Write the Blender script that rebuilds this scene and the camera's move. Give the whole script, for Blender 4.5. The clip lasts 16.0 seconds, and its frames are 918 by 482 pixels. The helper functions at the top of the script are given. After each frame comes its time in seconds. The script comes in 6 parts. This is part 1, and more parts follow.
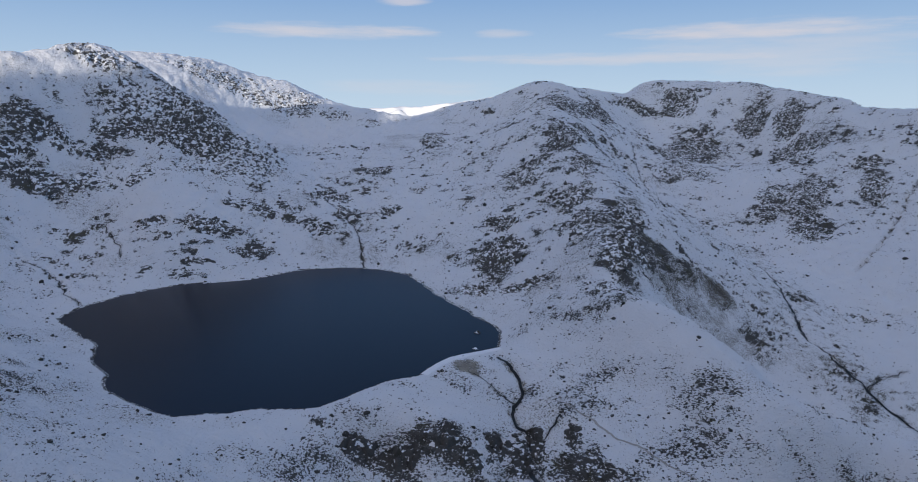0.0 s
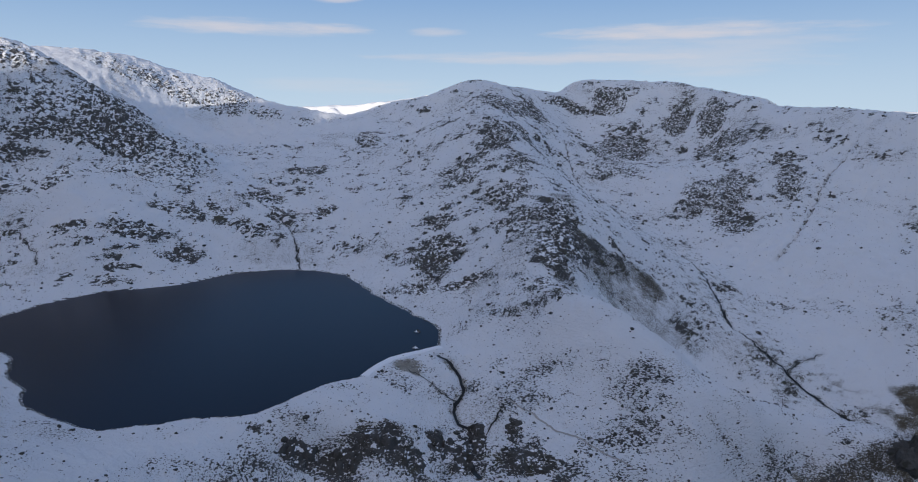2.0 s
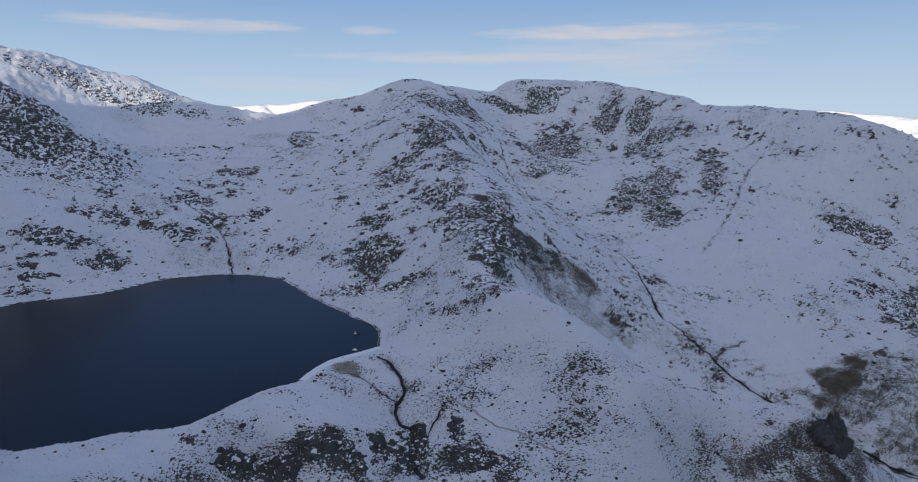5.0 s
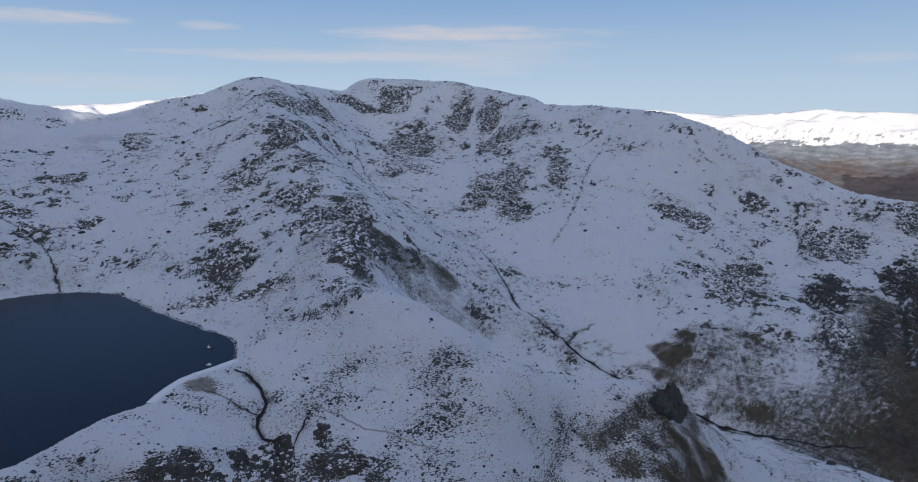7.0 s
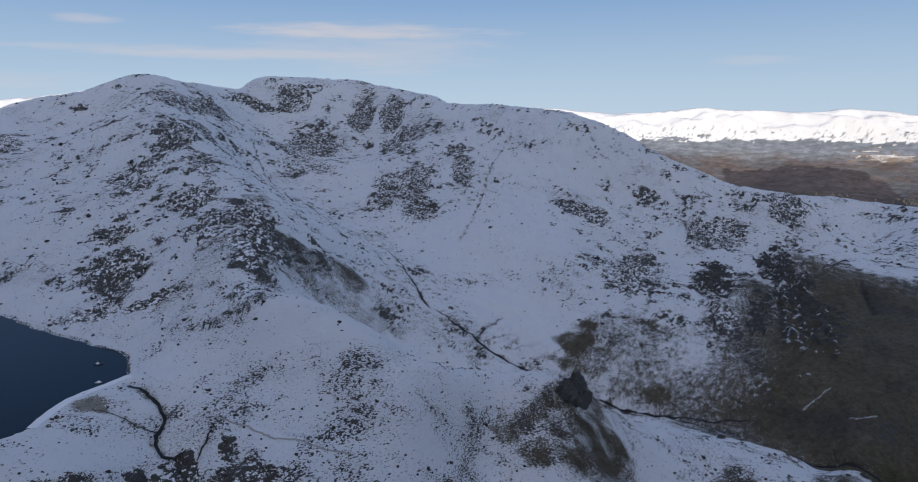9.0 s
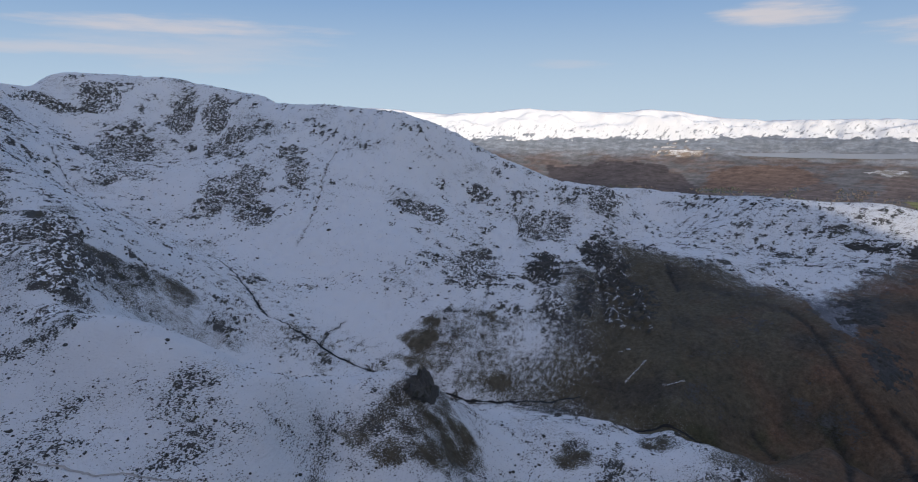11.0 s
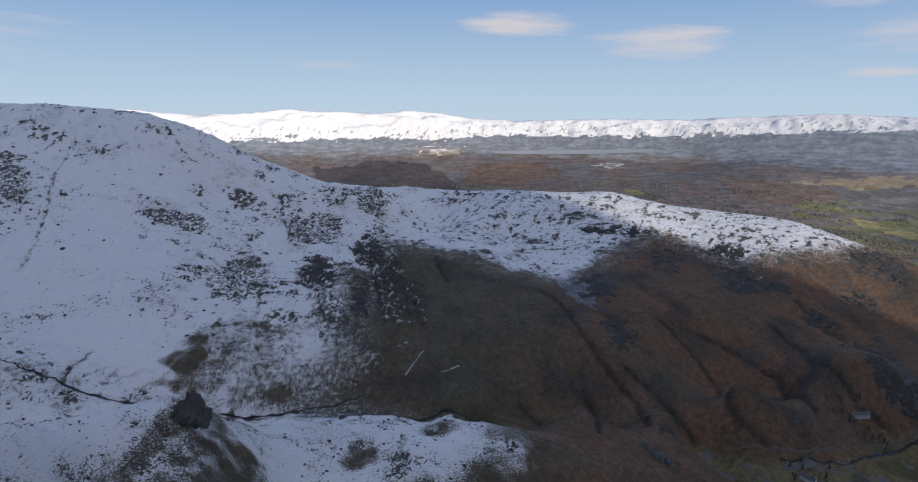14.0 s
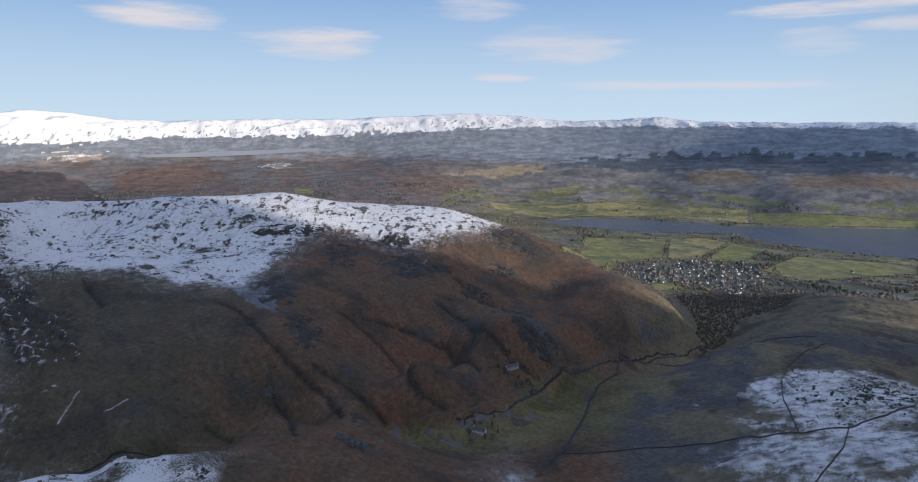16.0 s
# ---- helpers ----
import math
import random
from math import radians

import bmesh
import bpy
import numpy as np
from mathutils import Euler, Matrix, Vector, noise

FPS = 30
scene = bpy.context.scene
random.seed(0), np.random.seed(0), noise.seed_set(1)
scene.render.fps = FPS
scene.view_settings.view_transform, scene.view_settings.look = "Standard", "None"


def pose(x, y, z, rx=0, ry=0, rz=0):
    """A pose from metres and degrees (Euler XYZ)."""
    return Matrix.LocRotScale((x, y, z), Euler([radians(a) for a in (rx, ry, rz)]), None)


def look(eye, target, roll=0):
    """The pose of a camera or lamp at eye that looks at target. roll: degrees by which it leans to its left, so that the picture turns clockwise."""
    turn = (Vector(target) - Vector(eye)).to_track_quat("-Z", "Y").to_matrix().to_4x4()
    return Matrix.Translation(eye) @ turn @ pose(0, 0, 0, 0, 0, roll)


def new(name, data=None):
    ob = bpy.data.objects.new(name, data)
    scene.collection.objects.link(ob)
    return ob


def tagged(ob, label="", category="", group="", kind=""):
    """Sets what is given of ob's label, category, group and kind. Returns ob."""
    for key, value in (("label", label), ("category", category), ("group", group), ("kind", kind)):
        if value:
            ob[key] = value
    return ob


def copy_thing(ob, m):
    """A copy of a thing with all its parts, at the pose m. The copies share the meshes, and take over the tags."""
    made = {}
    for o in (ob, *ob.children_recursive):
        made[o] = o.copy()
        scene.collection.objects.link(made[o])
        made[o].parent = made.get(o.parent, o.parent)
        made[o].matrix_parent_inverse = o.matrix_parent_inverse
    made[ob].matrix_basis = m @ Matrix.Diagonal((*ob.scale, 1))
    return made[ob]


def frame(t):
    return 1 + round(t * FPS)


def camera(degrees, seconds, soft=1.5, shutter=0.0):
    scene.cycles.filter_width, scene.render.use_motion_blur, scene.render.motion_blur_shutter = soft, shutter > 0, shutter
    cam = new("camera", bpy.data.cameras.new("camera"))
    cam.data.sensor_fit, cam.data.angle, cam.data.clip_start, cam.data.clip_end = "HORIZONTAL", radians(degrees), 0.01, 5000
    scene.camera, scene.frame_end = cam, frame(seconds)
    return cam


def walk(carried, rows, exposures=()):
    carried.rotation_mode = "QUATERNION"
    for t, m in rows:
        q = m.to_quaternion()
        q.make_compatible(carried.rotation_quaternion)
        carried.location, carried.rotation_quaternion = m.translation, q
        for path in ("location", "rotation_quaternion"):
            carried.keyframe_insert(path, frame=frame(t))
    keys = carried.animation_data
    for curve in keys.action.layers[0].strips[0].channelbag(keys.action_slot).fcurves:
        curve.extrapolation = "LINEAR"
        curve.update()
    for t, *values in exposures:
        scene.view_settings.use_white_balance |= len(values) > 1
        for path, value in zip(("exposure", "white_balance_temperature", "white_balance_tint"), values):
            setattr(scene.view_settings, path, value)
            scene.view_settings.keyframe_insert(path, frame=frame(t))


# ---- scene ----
cam = camera(71.85, 16.0, soft=1.0)
PATH = [
    (0.0, 0.0, 0.0, 220.0, 78.66, -0.29, 0.24),
    (0.5, 0.0, 0.0, 220.0, 78.62, -0.32, -0.80),
    (1.0, 0.0, 0.0, 220.0, 78.62, -0.33, -2.69),
    (1.5, 0.0, 0.0, 220.0, 78.59, -0.25, -4.37),
    (2.0, 0.0, 0.0, 220.0, 78.56, -0.27, -5.48),
    (2.5, 0.0, 0.0, 220.0, 78.54, -0.27, -6.34),
    (3.0, 0.0, 0.0, 220.0, 78.51, -0.22, -6.28),
    (5.5, 0.0, 0.0, 220.0, 78.51, -0.08, -13.83),
    (6.0, 0.0, 0.0, 220.0, 78.50, -0.02, -16.88),
    (6.5, 0.0, 0.0, 220.0, 78.48, -0.07, -20.42),
    (7.0, 0.0, 0.0, 220.0, 78.48, -0.03, -24.18),
    (7.5, 0.0, 0.0, 220.0, 78.46, 0.01, -26.89),
    (8.0, 0.0, 0.0, 220.0, 78.43, 0.06, -28.67),
    (10.5, 0.0, 0.0, 220.0, 78.38, -0.02, -43.04),
    (11.0, 0.0, 0.0, 220.0, 78.40, 0.02, -47.46),
    (11.5, 0.0, 0.0, 220.0, 78.42, -0.04, -50.53),
    (12.0, 0.0, 0.0, 220.0, 78.43, -0.06, -53.91),
    (12.5, 0.0, 0.0, 220.0, 78.45, -0.09, -57.84),
    (13.0, 0.0, 0.0, 220.0, 78.47, -0.06, -61.40),
    (13.5, 0.0, 0.0, 220.0, 78.48, -0.10, -64.40),
    (14.0, 0.0, 0.0, 220.0, 78.50, -0.11, -68.26),
    (14.5, 0.0, 0.0, 220.0, 78.54, -0.18, -73.50),
    (15.0, 0.0, 0.0, 220.0, 78.55, -0.22, -80.64),
    (15.5, 0.0, 0.0, 220.0, 78.55, -0.24, -89.64),
    (16.0, 0.0, 0.0, 220.0, 78.54, -0.15, -97.57),
]
walk(cam, [(t, pose(*p)) for t, *p in PATH], exposures=[(0.0, -0.24), (5.0, -0.29), (8.0, -0.34), (12.0, -0.36), (14.0, -0.32), (16.0, -0.12)])

# World, sun and exposure.
SUN_FROM, SUN_UP = 210.0, 7.5          # compass bearing and height of the low winter sun, degrees
world = bpy.data.worlds.new("world")
scene.world = world
world.use_nodes = True
world.node_tree.nodes.clear()


class Nodes:
    """A short way to lay out a node tree."""

    def __init__(self, tree):
        self.tree = tree

    def add(self, kind, **inputs):
        node = self.tree.nodes.new(kind)
        for key, value in inputs.items():
            self.feed(node.inputs[key.replace("_", " ")] if key.replace("_", " ") in node.inputs else node.inputs[int(key[1:])], value)
        return node

    def feed(self, socket, value):
        if isinstance(value, bpy.types.NodeSocket):
            self.tree.links.new(value, socket)
        else:
            socket.default_value = value

    def math(self, how, a, b=0.0, c=0.0, clamp=False):
        node = self.add("ShaderNodeMath", i0=a, i1=b, i2=c)
        node.operation, node.use_clamp = how, clamp
        return node.outputs[0]

    def mix(self, share, a, b):
        node = self.tree.nodes.new("ShaderNodeMix")
        node.data_type = "RGBA"
        self.feed(node.inputs[0], share), self.feed(node.inputs[6], a), self.feed(node.inputs[7], b)
        return node.outputs[2]

    def noise(self, vector, scale, detail=4.0, rough=0.55, skew=0.0):
        node = self.add("ShaderNodeTexNoise", Vector=vector, Scale=scale, Detail=detail, Roughness=rough, Distortion=skew)
        return node.outputs["Fac"]

    def step(self, value, a, b):
        node = self.add("ShaderNodeMapRange", Value=value, i1=a, i2=b, i3=0.0, i4=1.0)
        node.interpolation_type = "SMOOTHSTEP"
        return node.outputs[0]

    def stretched(self, vector, scale):
        node = self.add("ShaderNodeMapping", Vector=vector, Scale=scale)
        return node.outputs[0]


sky_nodes = Nodes(world.node_tree)
sky = sky_nodes.add("ShaderNodeTexSky")
sky.sky_type, sky.sun_disc = "NISHITA", False
sky.sun_elevation, sky.sun_rotation = radians(SUN_UP), radians(SUN_FROM)
sky.altitude, sky.air_density, sky.dust_density, sky.ozone_density = 600, 1.0, 1.0, 2.0
toward = sky_nodes.add("ShaderNodeTexCoord").outputs["Generated"]
axis = sky_nodes.add("ShaderNodeSeparateXYZ", Vector=toward)
up = sky_nodes.math("MULTIPLY", sky_nodes.math("ARCSINE", axis.outputs[2]), 57.2958)
round_ = sky_nodes.math("MULTIPLY", sky_nodes.math("ARCTAN2", axis.outputs[0], axis.outputs[1]), 57.2958)
# A thin winter haze lies over the clear sky, pale at the horizon.
height_ = sky_nodes.step(up, -4.0, 17.0)
haze = sky_nodes.mix(height_, (0.67, 0.84, 0.99, 1), (0.145, 0.345, 0.725, 1))
sunward = sky_nodes.math("ADD", sky_nodes.math("MULTIPLY", axis.outputs[0], math.sin(radians(SUN_FROM))), sky_nodes.math("MULTIPLY", axis.outputs[1], math.cos(radians(SUN_FROM))))
clear = sky_nodes.add("ShaderNodeVectorMath", i0=sky.outputs["Color"], i1=(0.15, 0.15, 0.15))
clear.operation = "MULTIPLY"
share = sky_nodes.math("SUBTRACT", 0.97, sky_nodes.math("MULTIPLY", sky_nodes.step(sunward, 0.0, 1.0), 0.7))
air = sky_nodes.mix(share, clear.outputs[0], haze)
# Broken grey cloud added overhead, brighter sunward, to grey and direct the sky's light; it casts no shadow.
deck = sky_nodes.math("MULTIPLY", sky_nodes.step(up, 26.0, 50.0), sky_nodes.step(sky_nodes.noise(toward, 2.2, 5), 0.3, 0.6))
under = sky_nodes.mix(sky_nodes.step(sunward, -0.7, 0.8), (0.245, 0.235, 0.272, 1), (1.32, 1.17, 1.18, 1))
air = sky_nodes.mix(sky_nodes.math("MULTIPLY", deck, 0.8), air, under)
# Streaks of high cloud: bearing and height of the middle, half width, half depth, thickness.
CLOUDS = [
    (-11.5, 6.85, 9.9, 0.81, 0.70),
    (-5.0, 9.28, 2.6, 0.45, 0.60),
    (3.6, 6.80, 3.0, 0.45, 0.45),
    (13.6, 4.65, 18.5, 0.63, 0.55),
    (25.1, 6.57, 14.6, 0.81, 0.75),
    (25.6, 5.03, 11.9, 2.52, 0.35),
    (-4.6, 2.21, 9.9, 0.90, 0.25),
    (73.4, 7.34, 5.6, 1.26, 0.90),
    (85.1, 5.74, 6.3, 1.44, 0.85),
    (105.8, 5.63, 7.9, 1.80, 0.55),
    (98.9, 8.67, 5.3, 1.08, 0.60),
    (101.5, 2.98, 3.3, 0.45, 0.70),
    (117.6, 2.28, 12.6, 0.54, 0.60),
    (127.1, 7.75, 8.6, 0.72, 0.90),
    (126.2, 5.39, 4.0, 1.08, 0.45),
    (57.1, 3.92, 4.0, 0.54, 0.30),
    (131.6, 6.30, 4.0, 0.72, 0.60),
]
flat = sky_nodes.add("ShaderNodeCombineXYZ", X=sky_nodes.math("MULTIPLY", round_, 0.12), Y=sky_nodes.math("MULTIPLY", up, 0.9))
wisp = sky_nodes.noise(flat.outputs[0], 1.1, 6, 0.6)
veil = 0.0
for bearing, tall, wide, deep, thick in CLOUDS:
    across = sky_nodes.math("DIVIDE", sky_nodes.math("SUBTRACT", round_, bearing), wide)
    along = sky_nodes.math("DIVIDE", sky_nodes.math("SUBTRACT", up, tall), deep)
    off = sky_nodes.math("ADD", sky_nodes.math("MULTIPLY", across, across), sky_nodes.math("MULTIPLY", along, along))
    body = sky_nodes.math("ADD", sky_nodes.math("SUBTRACT", 1.0, off), sky_nodes.math("MULTIPLY", sky_nodes.math("SUBTRACT", wisp, 0.5), 2.6))
    veil = sky_nodes.math("MAXIMUM", veil, sky_nodes.math("MULTIPLY", sky_nodes.step(body, 0.0, 1.3), thick))
air = sky_nodes.mix(veil, air, (0.81, 0.77, 0.81, 1))
bg = sky_nodes.add("ShaderNodeBackground", Color=air, Strength=1.0)
sky_nodes.add("ShaderNodeOutputWorld", Surface=bg.outputs[0])
sun = new("sun", bpy.data.lights.new("sun", "SUN"))
sun.data.energy, sun.data.angle, sun.data.color = 4.8, radians(1.2), (1.0, 0.9, 0.78)
sun.matrix_world = look((0, 0, 900), (1000 * math.sin(radians(SUN_FROM - 180)), 1000 * math.cos(radians(SUN_FROM - 180)), 900 - 1000 * math.tan(radians(SUN_UP))))


# Materials.
def material(name):
    m = bpy.data.materials.new(name)
    m.use_nodes = True
    n = Nodes(m.node_tree)
    return m, n, m.node_tree.nodes["Principled BSDF"]


def ground_material():
    m, n, out = material("fell_ground")
    where = n.add("ShaderNodeNewGeometry").outputs["Position"]
    cover = n.add("ShaderNodeVertexColor")
    cover.layer_name = "cover"
    tint = n.add("ShaderNodeVertexColor")
    tint.layer_name = "tint"
    split = n.add("ShaderNodeSeparateColor", Color=cover.outputs["Color"])
    bare, rock, wet_shade = split.outputs[0], split.outputs[1], split.outputs[2]
    ledges = n.stretched(where, (0.85, 0.85, 3.0))
    beds = n.add("ShaderNodeMapping", Vector=where, Rotation=(0.0, radians(16), radians(25)), Scale=(0.8, 0.8, 2.1)).outputs[0]
    big = n.noise(ledges, 0.035, 5, 0.6)
    mid = n.noise(ledges, 0.27, 6, 0.72)
    plan = n.add("ShaderNodeVectorMath", i0=n.stretched(where, (1.0, 1.0, 0.0)))
    plan.operation = "LENGTH"
    # Small stones near the tarn, larger outcrops up on the fells.
    high = n.step(plan.outputs["Value"], 480.0, 1050.0)
    outcrop = n.math("ADD", n.math("MULTIPLY", n.noise(ledges, 0.55, 4, 0.6), n.math("SUBTRACT", 1.0, high)), n.math("MULTIPLY", n.math("MULTIPLY_ADD", n.noise(beds, 0.10, 7, 0.66, 0.4), 0.55, n.math("MULTIPLY", n.noise(beds, 0.30, 5, 0.7), 0.45)), high))
    fine = n.noise(where, 0.8, 5, 0.7)
    # Rock shows where its share beats the grain.
    grit = n.noise(ledges, 0.85, 4, 0.65)
    grain = n.math("ADD", n.math("MULTIPLY", outcrop, 0.66), n.math("ADD", n.math("MULTIPLY", big, 0.2), n.math("MULTIPLY", grit, 0.14)))
    stone = n.step(n.math("SUBTRACT", n.math("ADD", n.math("MULTIPLY", rock, 0.30), 0.285), grain), 0.0, 0.015)
    # Scattered stones, each a spot of its own, thicker where rock is near.
    for spacing, reach, share in ((0.15, 0.26, 0.55), (0.42, 0.32, 0.75)):
        cells = n.add("ShaderNodeTexVoronoi", Vector=ledges, Scale=spacing)
        pick = n.add("ShaderNodeSeparateColor", Color=cells.outputs["Color"])
        broad = n.math("MULTIPLY", n.math("SUBTRACT", pick.outputs[1], 0.0), reach)
        near = n.math("LESS_THAN", n.math("ADD", cells.outputs["Distance"], n.math("MULTIPLY", n.math("SUBTRACT", grit, 0.5), 0.5)), broad)
        there = n.math("LESS_THAN", pick.outputs[0], n.math("MULTIPLY", n.math("MULTIPLY", rock, rock), n.math("MULTIPLY_ADD", high, -0.45 * share, 1.5 * share)))
        stone = n.math("MAXIMUM", stone, n.math("MULTIPLY", near, there))
    # Grass and bracken tips through the snow.
    tips = n.math("ADD", n.math("MULTIPLY", n.noise(where, 2.2, 4, 0.7), 0.34), n.math("ADD", n.math("MULTIPLY", fine, 0.36), n.math("MULTIPLY", outcrop, 0.30)))
    open_ = n.step(n.math("SUBTRACT", n.math("ADD", n.math("MULTIPLY", bare, 0.36), 0.32), tips), -0.01, 0.03)
    runs = n.noise(n.stretched(where, (1.0, 1.0, 0.45)), 0.13, 6, 0.74)
    tone = n.math("ADD", -0.85, n.math("ADD", n.math("MULTIPLY", fine, 0.7), n.math("ADD", n.math("MULTIPLY", mid, 1.0), n.math("MULTIPLY", runs, 2.0))))
    # Far off only the broad grain of woods and pastures is left.
    far = n.step(plan.outputs["Value"], 1900.0, 3000.0)
    woods = n.add("ShaderNodeMapRange", Value=n.noise(n.stretched(where, (1.0, 1.0, 14.0)), 0.03, 7, 0.72), i1=0.3, i2=0.7, i3=0.62, i4=1.38)
    tone = n.math("ADD", n.math("MULTIPLY", tone, n.math("SUBTRACT", 1.0, far)), n.math("MULTIPLY", woods.outputs[0], far))
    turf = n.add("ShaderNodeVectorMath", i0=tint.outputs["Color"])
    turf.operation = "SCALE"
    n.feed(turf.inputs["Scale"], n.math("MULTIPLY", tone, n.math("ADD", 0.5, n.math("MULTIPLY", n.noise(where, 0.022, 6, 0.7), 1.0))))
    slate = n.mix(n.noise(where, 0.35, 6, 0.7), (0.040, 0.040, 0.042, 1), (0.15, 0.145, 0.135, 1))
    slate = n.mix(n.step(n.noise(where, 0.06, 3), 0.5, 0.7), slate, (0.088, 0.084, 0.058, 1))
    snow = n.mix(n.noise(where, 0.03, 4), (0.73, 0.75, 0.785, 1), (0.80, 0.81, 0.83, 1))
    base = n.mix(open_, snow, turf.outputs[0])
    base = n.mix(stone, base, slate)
    # Blackens wet becks, black rock ribs and the painted shade of gullies.
    base = n.mix(n.math("MULTIPLY", wet_shade, 0.85), base, (0.016, 0.016, 0.016, 1))
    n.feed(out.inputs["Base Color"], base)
    n.feed(out.inputs["Roughness"], n.math("SUBTRACT", 0.9, n.math("MULTIPLY", wet_shade, 0.35)))
    out.inputs["Specular IOR Level"].default_value = 0.2
    lumps = n.math("ADD", n.math("MULTIPLY", mid, 1.5), n.math("MULTIPLY", fine, 0.3))
    bump = n.add("ShaderNodeBump", Strength=n.math("SUBTRACT", 1.0, n.math("MULTIPLY", far, 0.9)), Distance=1.5, Height=n.math("ADD", n.math("ADD", lumps, n.math("MULTIPLY", n.noise(where, 0.03, 4), 4.0)), n.math("MULTIPLY", stone, 0.5)))
    n.feed(out.inputs["Normal"], bump.outputs[0])
    return m


def water_material():
    m, n, out = material("tarn_water")
    where = n.add("ShaderNodeNewGeometry").outputs["Position"]
    n.feed(out.inputs["Base Color"], n.mix(n.noise(where, 0.006, 3), (0.005, 0.004, 0.010, 1), (0.008, 0.006, 0.014, 1)))
    out.inputs["IOR"].default_value, out.inputs["Roughness"].default_value = 1.33, 0.28
    out.inputs["Specular IOR Level"].default_value = 0.27
    ripple = n.add("ShaderNodeBump", Strength=0.12, Distance=0.2, Height=n.noise(n.stretched(where, (1.0, 0.4, 1.0)), 0.5, 4))
    n.feed(out.inputs["Normal"], ripple.outputs[0])
    return m


GROUND, WATER = ground_material(), water_material()


def rock_material(name, snowy, lift=0.0, dusting=0.0, tone=1.0):
    m, n, out = material(name)
    geo = n.add("ShaderNodeNewGeometry")
    where = geo.outputs["Position"]
    grit = n.noise(where, 0.9, 6, 0.7)
    base = n.mix(grit, (0.03 * tone, 0.031 * tone, 0.033 * tone, 1), (0.15 * tone, 0.145 * tone, 0.135 * tone, 1))
    base = n.mix(n.step(n.noise(where, 0.12, 3), 0.52, 0.68), base, (0.055 * tone, 0.053 * tone, 0.043 * tone, 1))
    if snowy:
        facing = n.add("ShaderNodeSeparateXYZ", Vector=geo.outputs["Normal"]).outputs[2]
        lies = n.step(n.math("ADD", facing, n.math("MULTIPLY", n.math("SUBTRACT", n.noise(n.stretched(where, (1.0, 1.0, 1.8)), 0.24, 6, 0.66), 0.5), 1.6)), 0.60 + lift, 0.72 + lift)
        if dusting:
            lies = n.math("MAXIMUM", lies, n.step(n.noise(n.stretched(where, (1.0, 1.0, 1.5)), 0.13, 5, 0.58), 0.645 - dusting, 0.685 - dusting))
        base = n.mix(lies, base, (0.80, 0.82, 0.85, 1))
    n.feed(out.inputs["Base Color"], base)
    out.inputs["Roughness"].default_value, out.inputs["Specular IOR Level"].default_value = 0.88, 0.25
    bump = n.add("ShaderNodeBump", Strength=0.7, Distance=0.4, Height=grit)
    n.feed(out.inputs["Normal"], bump.outputs[0])
    return m


def mottled(name, one, two, scale, rough=0.9, by_island=False):
    m, n, out = material(name)
    geo = n.add("ShaderNodeNewGeometry")
    share = n.noise(geo.outputs["Position"], scale, 5, 0.65)
    if by_island:
        share = n.math("ADD", n.math("MULTIPLY", share, 0.5), n.math("MULTIPLY", geo.outputs["Random Per Island"], 0.5))
    n.feed(out.inputs["Base Color"], n.mix(share, (*one, 1), (*two, 1)))
    out.inputs["Roughness"].default_value, out.inputs["Specular IOR Level"].default_value = rough, 0.2
    bump = n.add("ShaderNodeBump", Strength=0.5, Distance=0.2, Height=share)
    n.feed(out.inputs["Normal"], bump.outputs[0])
    return m


def lake_material():
    m, n, out = material("lake_water")
    where = n.add("ShaderNodeNewGeometry").outputs["Position"]
    # Blue-grey base carries part of the sky's reflection as colour.
    n.feed(out.inputs["Base Color"], n.mix(n.noise(where, 0.004, 3), (0.11, 0.14, 0.19, 1), (0.125, 0.155, 0.205, 1)))
    out.inputs["IOR"].default_value = 1.33
    n.feed(out.inputs["Roughness"], n.math("ADD", 0.08, n.math("MULTIPLY", n.noise(n.stretched(where, (0.3, 1.0, 1.0)), 0.01, 3), 0.2)))
    return m


TRODDEN = mottled("trodden_snow", (0.22, 0.20, 0.18), (0.55, 0.54, 0.53), 0.35)
GRAVEL = mottled("gravel", (0.075, 0.07, 0.063), (0.14, 0.13, 0.115), 0.4)
SPOIL_STONE = mottled("spoil", (0.075, 0.078, 0.08), (0.185, 0.185, 0.185), 0.5)
TWIGS_DARK = mottled("larch_twigs", (0.085, 0.075, 0.062), (0.165, 0.14, 0.112), 0.2, by_island=True)
BECK = mottled("beck_water", (0.008, 0.009, 0.010), (0.03, 0.03, 0.03), 0.3, 0.35)
ROCK_BROWN = rock_material("slate_bare", True, 0.75, 0.0, 0.62)
ROCK_TOWER = rock_material("slate_tower", True, 0.5, 0.0, 0.85)
ROCK_RIMED = rock_material("slate_rimed", True, 0.22, 0.13)
# The far lake's pale colour stands in for the sky it reflects.
FAR_WATER = mottled("far_water", (0.22, 0.25, 0.30), (0.26, 0.29, 0.34), 0.01, 0.12)
ROCK_NEAR = rock_material("slate_cliff", True, 0.42, 0.06, 0.75)
ROCK_DARK = rock_material("slate_crag", True, 0.34, 0.11, 0.9)
ROCK, ROCK_PLAIN, LAKE = rock_material("slate_and_snow", True, 0.32, 0.10), rock_material("slate", False), lake_material()
